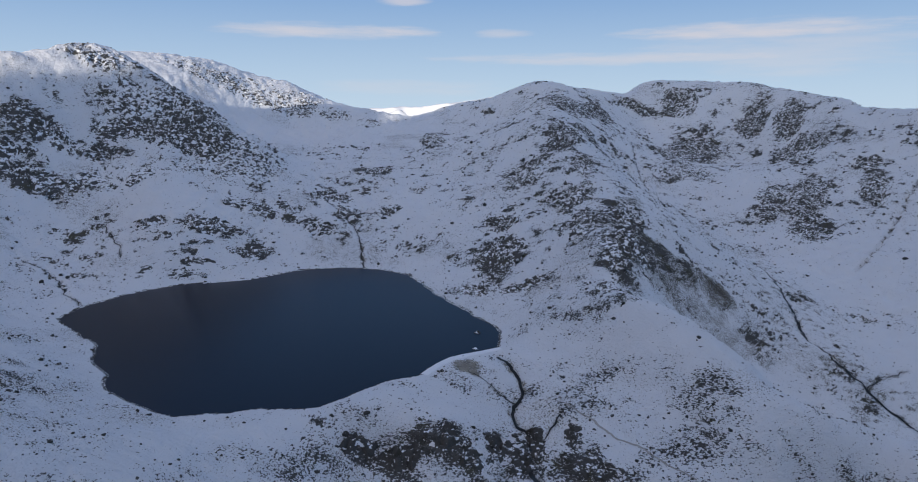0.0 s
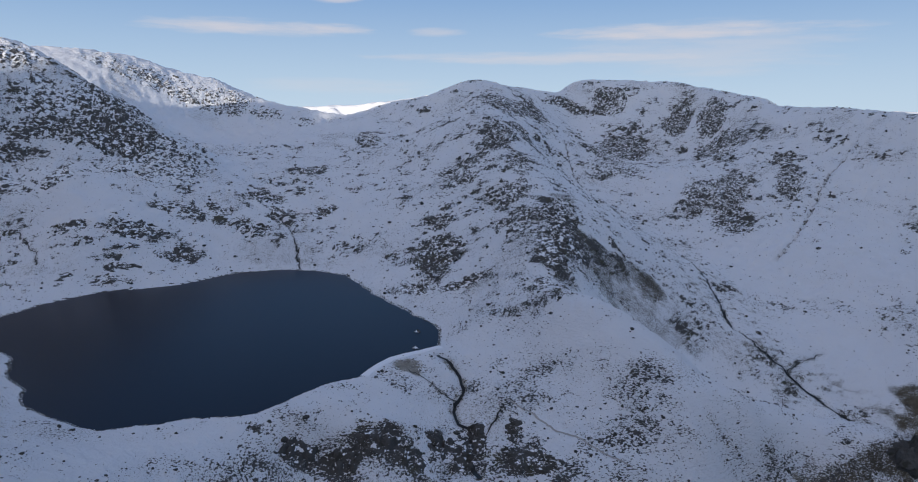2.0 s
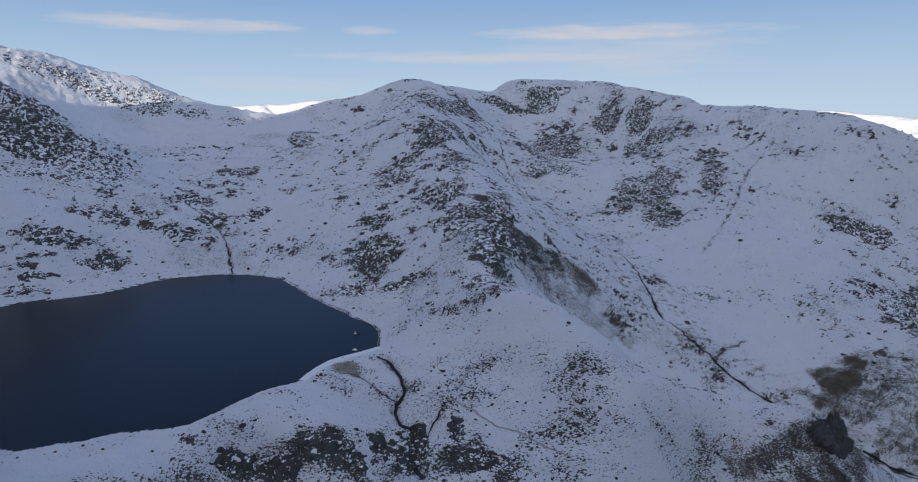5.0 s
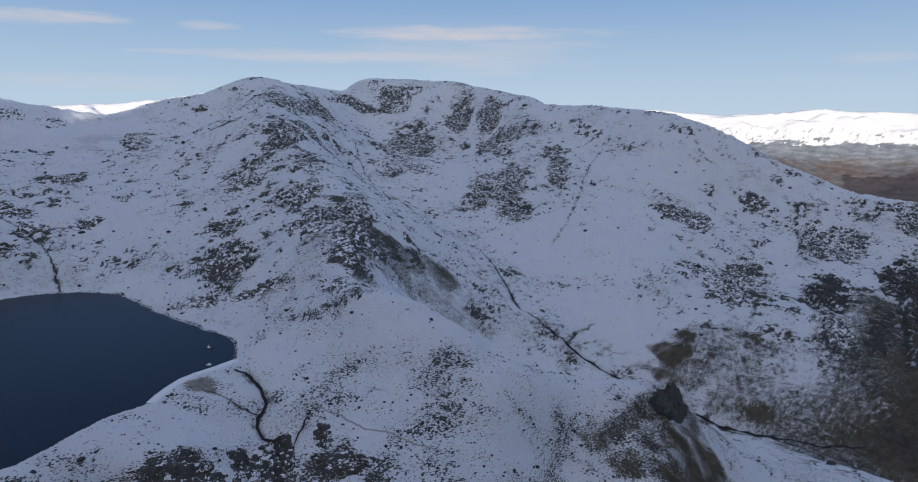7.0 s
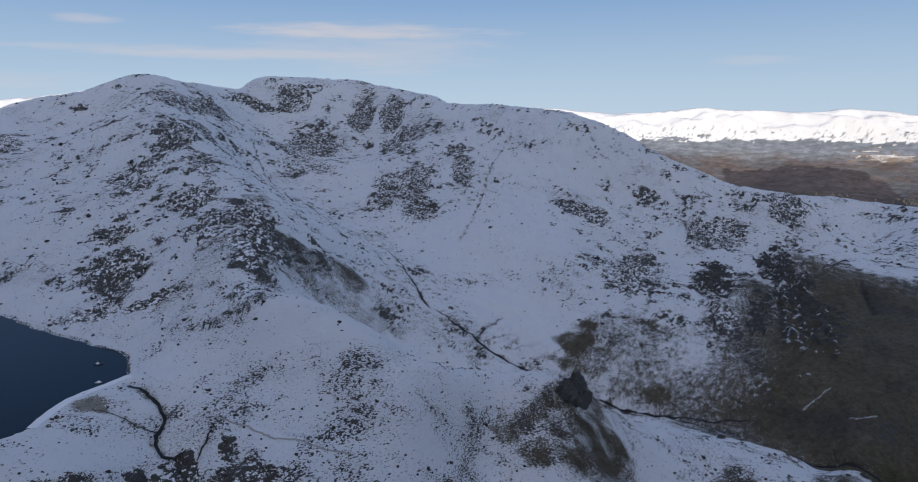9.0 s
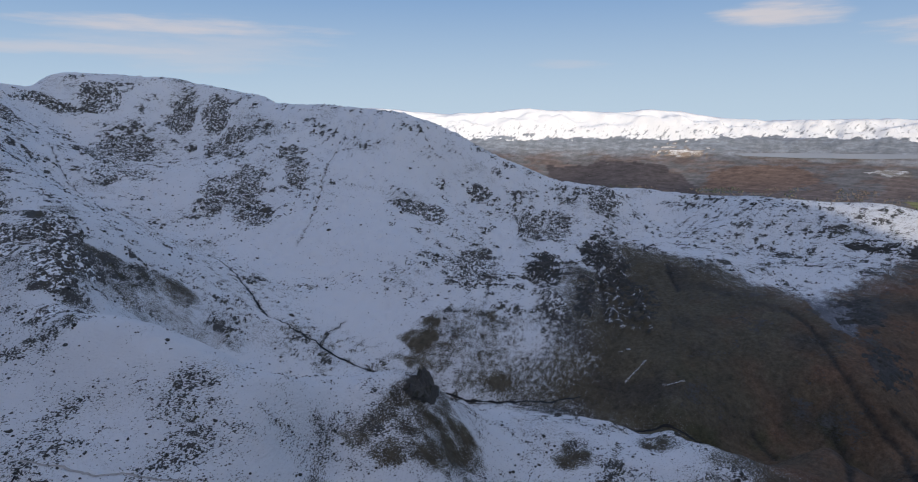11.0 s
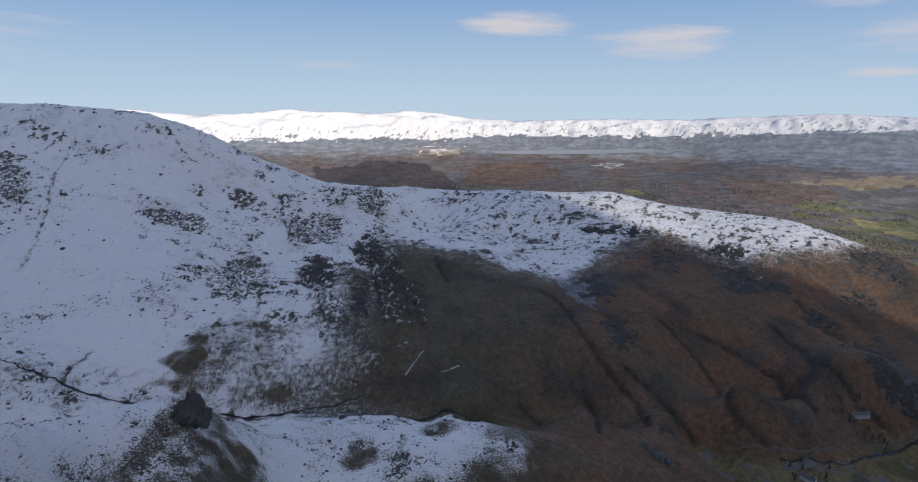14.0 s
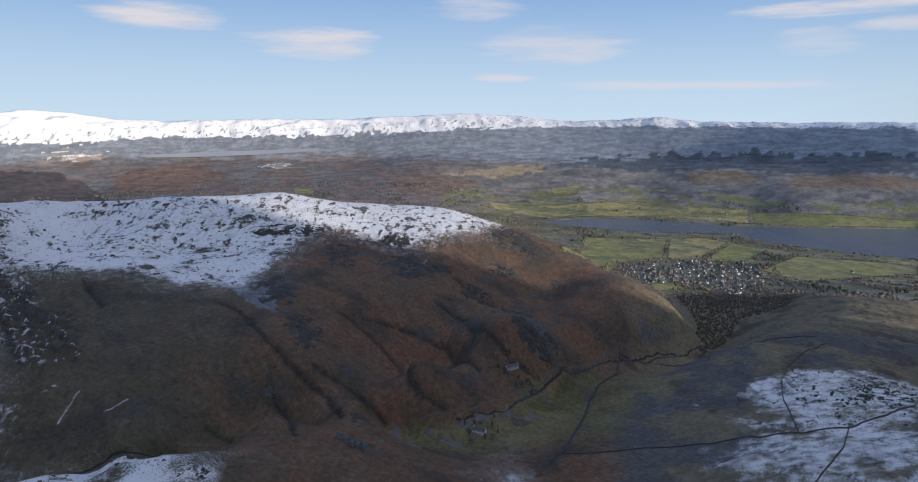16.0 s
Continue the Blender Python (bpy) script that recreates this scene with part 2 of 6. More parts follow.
SNOW = mottled("snow", (0.76, 0.78, 0.82), (0.84, 0.85, 0.87), 0.8)
STONE_WALL = mottled("stone_wall", (0.14, 0.135, 0.125), (0.26, 0.25, 0.23), 1.2)
RENDER_WHITE = mottled("white_render", (0.66, 0.65, 0.62), (0.78, 0.77, 0.74), 0.5)
RENDER_GREY = mottled("grey_render", (0.40, 0.40, 0.39), (0.52, 0.51, 0.49), 0.5)
SLATE_ROOF = mottled("slate_roof", (0.06, 0.065, 0.075), (0.13, 0.135, 0.145), 1.6, 0.7)
PANE = mottled("window_pane", (0.02, 0.022, 0.025), (0.035, 0.037, 0.04), 1.0, 0.15)
SCRUB = mottled("hedge", (0.075, 0.075, 0.05), (0.14, 0.125, 0.085), 0.5, by_island=True)
TWIGS = mottled("bare_twigs", (0.14, 0.12, 0.105), (0.26, 0.205, 0.165), 0.2, by_island=True)
NEEDLES = mottled("needles", (0.055, 0.064, 0.048), (0.10, 0.115, 0.085), 0.3, by_island=True)

# Relief: crests, becks and slopes as (x, y, z) in metres; z = 0 is the level of the upper tarn.
LAKE_SHORE = [
    (-438, 654, 0), (-435, 696, 0), (-412, 750, 0), (-370, 794, 0), (-282, 826, 0), (-232, 879, 0),
    (-159, 895, 0), (-107, 882, 0), (-71, 853, 0), (-27, 753, 0), (15, 677, 0), (39, 638, 0), (40, 599, 0),
    (35, 567, 0), (7, 556, 0), (-16, 535, 0), (-29, 511, 0), (-64, 495, 0), (-90, 464, 0), (-107, 447, 0),
    (-153, 443, 0), (-183, 435, 0), (-209, 430, 0), (-236, 442, 0), (-260, 457, 0), (-289, 478, 0),
    (-307, 513, 0), (-325, 526, 0), (-350, 576, 0), (-389, 608, 0),
]
GREAT_HOW_RIDGE = [
    (-777, 1104, 315), (-763, 1174, 328), (-716, 1261, 351), (-670, 1286, 332), (-613, 1270, 302),
    (-552, 1254, 264), (-495, 1245, 231), (-440, 1244, 195), (-388, 1251, 161), (-334, 1256, 121),
]
SWIRL_RIDGE = [
    (-990, 1738, 374), (-892, 1790, 384), (-820, 1879, 384), (-744, 1942, 373), (-637, 1980, 338),
    (-540, 2009, 314), (-453, 2020, 279), (-345, 2021, 244), (-256, 2034, 223), (-183, 2042, 205),
]
BLACK_SAILS_RIDGE = [
    (-53, 2049, 239), (95, 2058, 272), (179, 2072, 309), (246, 2096, 327), (340, 2093, 307), (419, 2109, 303),
    (508, 2161, 290),
]
WETHERLAM_RIDGE = [
    (605, 2240, 320), (674, 2272, 334), (794, 2265, 332), (947, 2151, 322), (1012, 2010, 300),
    (1074, 1805, 264), (1080, 1683, 242), (1147, 1540, 231), (1167, 1317, 221), (1217, 1244, 196),
    (1254, 1177, 167), (1297, 1115, 126), (1365, 1013, 75), (1436, 910, 39), (1509, 825, 16),
]
SOUTH_SPUR = [
    (237, 1865, 275), (227, 1503, 214), (225, 1250, 159), (218, 1017, 115), (207, 866, 97), (196, 796, 82),
    (177, 698, 62), (160, 594, 48), (188, 570, 46), (217, 543, 33), (259, 513, 1), (279, 491, -17),
    (316, 468, -21), (358, 444, -24), (396, 424, -27),
]
RED_DELL_BECK = [
    (399, 1508, 85), (401, 1341, 57), (406, 1166, 29), (440, 1030, -2), (463, 931, -12), (453, 847, -29),
    (441, 773, -54), (453, 719, -71), (487, 666, -106), (514, 626, -123), (544, 587, -141), (576, 541, -157),
    (631, 475, -162), (684, 402, -172), (796, 116, -205), (839, 8, -222),
]
MINE_BECK = [
    (871, -113, -230), (901, -196, -236), (1008, -286, -250), (1135, -428, -268), (1190, -540, -284),
    (1225, -660, -296), (1320, -830, -312),
]
RED_DELL_HEAD = [
    (551, 1818, 132), (585, 1543, 90), (859, 1971, 215), (643, 1355, 56), (718, 1920, 180), (571, 2021, 195),
]
LAD_STONES_FACE = [
    (1008, 1344, 148), (815, 1163, 44), (655, 1006, -9), (543, 864, -53), (541, 744, -78), (1188, 1339, 214),
    (970, 1077, 45), (823, 859, -28), (632, 723, -83), (617, 642, -100), (850, 774, -55), (638, 577, -105),
    (1155, 1034, 25), (1044, 856, -39), (868, 784, -70), (673, 567, -113), (1302, 859, -7), (1003, 676, -72),
    (791, 545, -107), (1319, 671, -65), (1042, 554, -99), (826, 427, -125), (738, 309, -156),
]
HOLE_RAKE = [
    (1544, 552, -66), (1333, 355, -98), (1241, 272, -103), (1329, 500, -75), (1674, 787, -36),
    (1597, 716, -80), (1524, 488, -87), (1303, 311, -107), (1400, 537, -81),
]
YEWDALE_CREST = [
    (1702, 953, -11), (1732, 851, -4), (1775, 679, -13), (1790, 573, -5), (1803, 415, -6), (1821, 264, -1),
    (1829, 197, -14), (1849, 66, -37), (1878, -79, -53), (1891, -189, -66), (1857, -292, -87),
    (1851, -329, -104), (1796, -442, -132), (1726, -512, -154), (1662, -578, -176), (1535, -632, -208),
    (1469, -684, -226), (1365, -705, -243), (1290, -700, -256),
]
YEWDALE_FACE = [
    (1594, 288, -73), (1428, 189, -93), (1186, 99, -116), (923, 117, -138), (769, 133, -156), (1559, 64, -98),
    (1478, -70, -114), (1180, -11, -151), (948, -56, -165), (830, 23, -177), (1388, -186, -148),
    (1075, -178, -162), (837, 72, -187), (959, -49, -194), (1078, -162, -206), (1257, -288, -203),
    (1389, -416, -194), (1207, -426, -217), (1228, -537, -229), (1078, -338, -215),
]
BELL = [
    (708, -227, -215), (845, -296, -243), (1035, -414, -258), (1042, -518, -255), (1090, -660, -235),
    (1222, -830, -240), (1346, -1032, -240), (1427, -1189, -240), (1369, -1255, -236), (1312, -1294, -232),
    (823, -478, -215), (862, -646, -195), (910, -785, -192), (659, -541, -170), (675, -397, -200),
    (667, -666, -150), (515, -525, -130), (546, -454, -150),
]
NEAR_SHELF = [
    (515, 474, -129), (551, 415, -130), (593, 333, -128), (625, 293, -142), (655, 247, -155),
    (494, 453, -108), (532, 399, -125), (620, 335, -134), (648, 264, -134), (649, 235, -141),
    (455, 343, -119), (533, 253, -130), (641, 255, -135), (658, 208, -142), (697, 135, -153), (722, 64, -166),
    (690, 14, -169), (650, -18, -172), (633, 94, -153),
]
TOWER_SPUR = [
    (387, 405, -37), (363, 393, -43), (445, 403, -77), (309, 419, -44), (264, 395, -59), (351, 356, -64),
    (387, 398, -43), (326, 392, -53), (382, 353, -91),
]
BECK_LIP = [
    (34, 544, 2), (53, 512, -5), (45, 478, -16), (54, 452, -22), (46, 415, -30), (-19, 420, -8),
    (-62, 420, -20), (-35, 403, -24), (-98, 414, -3), (82, 473, -8), (132, 508, 2), (175, 490, 11),
    (117, 440, -15), (180, 434, -12), (88, 405, -24), (216, 417, -12), (272, 443, -6), (109, 580, 19),
    (72, 555, 5),
]
LAKE_FRONT = [
    (-320, 441, 28), (-244, 354, 36), (-211, 358, 26), (-159, 361, 13), (-138, 409, 4), (-73, 440, 2),
    (-31, 472, 2), (-3, 508, 1), (-222, 277, 51), (-177, 296, 33), (-419, 548, 27),
]
WEST_SLOPES = [
    (-497, 702, 15), (-575, 769, 49), (-541, 829, 36), (-623, 919, 103), (-698, 964, 168), (-622, 1061, 164),
    (-713, 1039, 239), (-599, 1120, 211), (-499, 1003, 121), (-477, 1134, 151), (-545, 909, 62),
    (-401, 872, 52), (-300, 943, 39), (-373, 1035, 90), (-220, 986, 41), (-196, 1123, 70), (-278, 1209, 92),
    (-96, 1176, 85), (-189, 1387, 112), (-348, 1664, 150), (-500, 1781, 185), (-133, 1645, 152),
    (17, 1600, 155), (-33, 1280, 98), (119, 1846, 211),
]
RAVEN_SIDE = [
    (-82, 997, 31), (-22, 860, 15), (30, 729, 11), (67, 857, 33), (102, 975, 73), (103, 1216, 116),
    (94, 684, 24), (127, 780, 58), (167, 935, 88), (78, 605, 16),
]
SPUR_BACK = [
    (207, 627, 15), (241, 603, -10), (275, 687, -35), (288, 571, -35), (324, 643, -70), (311, 548, -60),
    (351, 617, -95), (358, 530, -78), (403, 597, -108), (402, 498, -82), (452, 560, -115), (444, 475, -88),
    (701, 253, -195), (704, 286, -180), (660, 356, -160),
]
VILLAGE_PLAIN = [
    (2112, -1159, -350), (2261, -904, -345), (1816, -1222, -345), (1938, -1630, -352), (1831, -1759, -348),
    (2738, -949, -350), (2576, -1294, -352), (1443, -900, -320), (1775, -1355, -338),
]
CONISTON_SHORE = [
    (3317, -913, -367), (3289, -1471, -367), (3060, -1855, -367), (2958, -2282, -367), (2858, -2751, -350),
    (2346, -2094, -367), (2277, -2213, -367), (2579, -1855, -367), (2864, -1586, -367), (3071, -1186, -367),
]
VALE = [
    (3762, -922, -334), (3571, -1591, -335), (3257, -2143, -332), (3042, -2678, -292), (3926, -770, -280),
    (3757, -1668, -272), (3336, -2364, -229), (3240, -2827, -157), (3769, -2055, -167), (3482, -2643, -128),
    (4028, -1377, -185), (4215, -825, -158), (4021, -221, -210), (4180, 300, -183), (3415, -3148, -5),
    (4053, -2199, -58), (4430, -1290, -56), (4668, -260, -23), (4628, 570, -66), (4488, 1317, -53),
    (4589, 161, -99), (4037, 1853, -118), (4038, 1365, -158), (4086, 864, -168), (3875, 1634, -207),
    (3690, 2736, -46), (3576, 2266, -200), (3822, 1868, -160), (4320, 1656, -21), (4089, 2238, -28),
    (4544, 1099, -55), (4020, 1143, -176), (3629, 2953, 13),
]
FAR_SKYLINE = [
    (2743, 3841, 258), (3157, 3509, 228), (3416, 3257, 192), (3644, 3014, 212), (3801, 2813, 234),
    (3994, 2532, 213), (4147, 2274, 205), (4226, 2123, 227), (4350, 1855, 210), (4428, 1661, 170),
    (4550, 1317, 155), (4676, 760, 170), (4731, 243, 170), (4730, -267, 191), (4675, 765, 169),
    (4734, 158, 173), (4721, -394, 199), (4698, -607, 208), (4633, -987, 201), (4538, -1358, 160),
    (4418, -1709, 170), (4293, -2002, 192), (4172, -2244, 162), (3792, -2838, 160), (3464, -3231, 166),
    (-588, 4684, 260), (-293, 4711, 271), (48, 4720, 314), (302, 4711, 352),
]
# Ground that closes the place round and behind: the slopes below the camera, and an unseen fell to the south-west,
# raised well above its true height to shade the near fells.
SHADE_FELL = [
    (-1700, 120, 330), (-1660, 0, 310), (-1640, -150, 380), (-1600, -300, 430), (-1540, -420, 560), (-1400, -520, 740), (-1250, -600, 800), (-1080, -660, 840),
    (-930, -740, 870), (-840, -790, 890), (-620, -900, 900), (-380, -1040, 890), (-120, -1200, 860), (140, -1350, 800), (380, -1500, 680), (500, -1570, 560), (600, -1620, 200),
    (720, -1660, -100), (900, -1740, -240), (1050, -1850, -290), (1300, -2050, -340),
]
FELL_BACK = [
    (-2300, 300, 120), (-2100, -350, 220), (-1850, -850, 280), (-1450, -1250, 250), (-1000, -1600, 180), (-450, -1900, 60), (0, -2100, -90), (350, -2200, -240),
    (700, -2500, -330), (-2600, -1200, 60), (-1600, -2200, -50), (-700, -2700, -200), (300, -3000, -320), (1000, -2900, -350),
]
WEST_RIDGE = [(-1560, 100, 290), (-1450, 500, 240), (-1250, 850, 245), (-1050, 1010, 270), (-1500, 1300, 200), (-1500, 1800, 280), (-1400, 2300, 200)]
CAMERA_VALLEY = [
    (0, 0, -60), (200, 150, -120), (150, -200, -100), (350, -50, -190), (480, 80, -200), (500, -200, -215), (-150, 150, 10), (-150, -100, 0),
    (-400, 200, 110), (-450, -150, 120), (-650, 300, 190), (-800, 0, 250), (-900, 500, 230), (-700, -350, 240), (-300, -450, 60), (-100, -700, 100),
    (250, -600, -60), (350, -400, -120), (500, -900, -90), (200, 300, -70), (50, 250, -40), (-80, 300, 0), (800, -950, -190), (1000, -1300, -250),
    (250, 250, -105), (400, 250, -140), (-1000, 750, 240), (-850, 900, 250),
]
BEHIND = [
    (-1000, 2700, 250), (-300, 2600, 120), (300, 2700, 180), (900, 2800, 230), (1300, 2300, 180), (1500, 1700, 60), (1700, 1300, -60),
    (-600, 1560, 190), (-420, 1480, 150), (-760, 1540, 270), (-840, 1340, 268), (-930, 1230, 280), (-3000, 3000, 100), (-1500, 4300, 60), (0, 4000, 60), (1500, 3500, -60),
]
BEHIND += [
    (-3500, 0, 100), (-3500, -2500, 0), (-2000, -4000, -200), (0, -4300, -320), (1800, -3600, -340), (-4600, 1500, 50), (-3000, -3700, -100),
    (1500, 4500, 40), (2300, 2300, -190), (2300, 1500, -180), (2400, 800, -190), (2400, 200, -210), (2500, -300, -260), (2300, -600, -320), (2500, 3300, -100),
    (1900, -900, -330), (1640, -900, -320), (800, 1700, 110), (-2500, 1000, 150), (3200, 400, -230), (3100, 1300, -210), (3000, -300, -280),
]
LAKE_BED = [(-200, 600, -9), (-100, 600, -9), (-200, 750, -9), (-100, 760, -9), (-300, 650, -9), (-330, 720, -8), (-30, 600, -7), (-180, 500, -8)]
TARN = [(x, y) for x, y, z in LAKE_SHORE]


def smooth(a, b, v):
    """0 below a, 1 above b, gliding between."""
    s = np.clip((v - a) / (b - a), 0, 1)
    return s * s * (3 - 2 * s)


def grain(x, y, seed=0):
    """Gradient noise over the plan, about -1 to 1."""
    xi, yi = np.floor(x).astype(np.int64), np.floor(y).astype(np.int64)
    xf, yf = x - xi, y - yi
    u, v = xf * xf * xf * (xf * (xf * 6 - 15) + 10), yf * yf * yf * (yf * (yf * 6 - 15) + 10)

    def corner(a, b):
        h = ((xi + a) * 374761393 + (yi + b) * 668265263 + seed * 974634777) & 0x7FFFFFFF
        h = ((h ^ (h >> 13)) * 1274126177) & 0x7FFFFFFF
        ang = ((h ^ (h >> 16)) & 0xFFFF) * (2 * np.pi / 65536)
        return np.cos(ang) * (xf - a) + np.sin(ang) * (yf - b)

    low = corner(0, 0) * (1 - u) + corner(1, 0) * u
    high = corner(0, 1) * (1 - u) + corner(1, 1) * u
    return 1.5 * (low * (1 - v) + high * v)


def fractal(x, y, size, octaves, seed=0, keep=0.5):
    total, amp = 0, 1.0
    for k in range(octaves):
        total = total + amp * grain(x / size + 17.3 * k, y / size - 9.1 * k, seed + k)
        size, amp = size * 0.5, amp * keep
    return total


def near_line(x, y, line):
    """Distance from each point to a polyline, and the height of the line there if it has one."""
    best, tall = np.full(x.shape, 1e9), np.zeros(x.shape)
    for p, q in zip(line[:-1], line[1:]):
        dx, dy = q[0] - p[0], q[1] - p[1]
        s = np.clip(((x - p[0]) * dx + (y - p[1]) * dy) / (dx * dx + dy * dy + 1e-9), 0, 1)
        dist = np.hypot(x - p[0] - s * dx, y - p[1] - s * dy)
        if len(p) > 2:
            tall = np.where(dist < best, p[2] + s * (q[2] - p[2]), tall)
        best = np.minimum(best, dist)
    return best, tall


def inside(x, y, ring):
    """Whether each point lies in the closed ring."""
    odd = np.zeros(x.shape, bool)
    for (x0, y0), (x1, y1) in zip(ring, ring[1:] + ring[:1]):
        odd ^= ((y0 > y) != (y1 > y)) & (x < (x1 - x0) * (y - y0) / (y1 - y0 + 1e-9) + x0)
    return odd


def densed(line, step=45.0):
    """A line with nodes no more than step apart."""
    out = [line[0]]
    for p, q in zip(line[:-1], line[1:]):
        n = max(1, int(math.dist(p[:2], q[:2]) / step))
        out += [tuple(a + (b - a) * k / n for a, b in zip(p, q)) for k in range(1, n + 1)]
    return out


# The shore is ragged, with small bays and stony points.
ring = densed(TARN + TARN[:1], 9.0)[:-1]
TARN = [(x + 3.2 * float(grain(np.array(x / 21), np.array(y / 21), 5)) + 1.6 * float(grain(np.array(x / 8), np.array(y / 8), 6)),
         y + 3.2 * float(grain(np.array(x / 21), np.array(y / 21), 7)) + 1.6 * float(grain(np.array(x / 8), np.array(y / 8), 8))) for x, y in ring]


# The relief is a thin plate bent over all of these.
LINES = (GREAT_HOW_RIDGE, SWIRL_RIDGE + BLACK_SAILS_RIDGE + WETHERLAM_RIDGE, SOUTH_SPUR, RED_DELL_BECK + MINE_BECK, YEWDALE_CREST, SHADE_FELL)
SPOTS = (RED_DELL_HEAD, LAD_STONES_FACE, HOLE_RAKE, YEWDALE_FACE, BELL, SPUR_BACK, NEAR_SHELF, TOWER_SPUR, BECK_LIP, LAKE_FRONT, WEST_SLOPES, RAVEN_SIDE,
         VILLAGE_PLAIN, VALE, CAMERA_VALLEY, BEHIND, LAKE_BED, WEST_RIDGE, FELL_BACK)
nodes = [p for line in LINES for p in densed(line, 70)] + [p for spot in SPOTS for p in spot]
# Behind its crest each fell falls away.
for line in (GREAT_HOW_RIDGE[:8], SWIRL_RIDGE + BLACK_SAILS_RIDGE + WETHERLAM_RIDGE, YEWDALE_CREST):
    for x, y, z in densed(line, 70):
        r = math.hypot(x, y)
        nodes.append((x * (1 + 95 / r), y * (1 + 95 / r), z + (z - 220) * 95 / r - 26))
nodes += [(x, y, 1.0) for x, y, z in densed(LAKE_SHORE + LAKE_SHORE[:1], 40)] + [(x, y, -367) for x, y, z in CONISTON_SHORE]
nodes = np.array(sorted({(round(x), round(y)): (x, y, z) for x, y, z in nodes}.values()), float)


def bulge(d2):
    return 0.5 * d2 * np.log(d2 + 1e-9)


kx, ky = nodes[:, 0] / 1000, nodes[:, 1] / 1000
count = len(nodes)
system = np.zeros((count + 3, count + 3))
system[:count, :count] = bulge((kx[:, None] - kx) ** 2 + (ky[:, None] - ky) ** 2) + 2e-5 * np.eye(count)
system[:count, count:] = np.stack([np.ones(count), kx, ky], 1)
system[count:, :count] = system[:count, count:].T
weights = np.linalg.solve(system, np.r_[nodes[:, 2], 0, 0, 0])


def plate(x, y):
    """Height of the bent plate."""
    out = np.empty(x.size)
    fx, fy = x.ravel() / 1000, y.ravel() / 1000
    for a in range(0, x.size, 20000):
        px, py = fx[a:a + 20000, None], fy[a:a + 20000, None]
        out[a:a + 20000] = bulge((px - kx) ** 2 + (py - ky) ** 2) @ weights[:count] + weights[count] + px[:, 0] * weights[count + 1] + py[:, 0] * weights[count + 2]
    return out.reshape(x.shape)


SKYLINE = sorted([(math.degrees(math.atan2(x, y)), z) for x, y, z in FAR_SKYLINE] + [(-180, -330), (-60, -50), (-25, 150), (150, -300), (180, -330)])


def relief(x, y, base):
    """Ground height from the plate's height, with far hills, tarn bed and rough ground."""
    r, az = np.hypot(x, y), np.degrees(np.arctan2(x, y))
    far = np.interp(az, [a for a, z in SKYLINE], [z for a, z in SKYLINE])
    far = far + (34 - 27 * smooth(85, 105, az)) * (fractal(az / 2.4, r / 60, 1.0, 4, 40) - 0.4) * smooth(4733, 4690, r)
    rise = smooth(4510, 4735, r)
    z = base * (1 - rise) + far * rise
    near = (np.abs(x + 200) < 330) & (np.abs(y - 660) < 330)
    if near.any():
        off, _ = near_line(x[near], y[near], TARN + TARN[:1])
        wet = inside(x[near], y[near], TARN)
        off = np.where(wet, -off, off)
        shore = 0.12 * off + 0.15
        z[near] = np.where(wet, np.minimum(z[near], shore), np.maximum(z[near], np.minimum(shore, 1.3)) * smooth(24, 12, off) + z[near] * smooth(12, 24, off))
    # The long lake lies in a shallow bed with a low shore.
    near = (x > 2150) & (x < 3550) & (y < -780) & (y > -2950)
    if near.any():
        off, _ = near_line(x[near], y[near], CONISTON_RING + CONISTON_RING[:1])
        wet = inside(x[near], y[near], CONISTON_RING)
        level = -362.4 + np.minimum(0.05 * off, 5.0)
        z[near] = np.where(wet, np.minimum(z[near], -362.7 - 0.05 * off), np.maximum(z[near], level) * smooth(120, 60, off) + z[near] * smooth(60, 120, off))
    return z


def make_mesh(name, verts, faces):
    """A mesh from arrays of places and of quads or triangles."""
    me = bpy.data.meshes.new(name)
    n, k = faces.shape
    me.vertices.add(len(verts)), me.loops.add(n * k), me.polygons.add(n)
    me.vertices.foreach_set("co", np.asarray(verts, np.float32).ravel())
    me.loops.foreach_set("vertex_index", faces.astype(np.int32).ravel())
    me.polygons.foreach_set("loop_start", np.arange(0, n * k, k, dtype=np.int32))
    me.update(calc_edges=True)
    me.polygons.foreach_set("use_smooth", np.ones(n, bool))
    return me


# Becks, tracks and walls in plan.
TARN_BECK = [(36, 553), (44, 534), (52, 516), (53, 503), (46, 491), (43, 478), (46, 463), (52, 453), (57, 445), (50, 427), (52, 415), (53, 401)]
SIDE_BECK = [(79, 468), (73, 455), (64, 445), (54, 436)]
DAM_DRAIN = [(7, 522), (22, 507), (37, 495), (46, 490)]
INLET_BECK = [(-265, 1150), (-232, 1094), (-194, 1051), (-173, 1012), (-160, 979), (-151, 939), (-140, 892)]
WEST_BECK = [(-557, 774), (-526, 775), (-493, 752), (-474, 727), (-439, 701)]
SCREE_BECK = [(-516, 903), (-496, 881), (-469, 851), (-457, 825)]
DELL_TOP_BECK = [(454, 1720), (433, 1593), (428, 1522), (418, 1405), (439, 1317), (445, 1198)]
GULLY = [(1019, 1351), (984, 1316), (928, 1282), (864, 1218), (791, 1138), (705, 1048), (655, 999), (627, 978)]
DELL_SIDE_BECK = [(548, 731), (503, 713), (470, 688)]
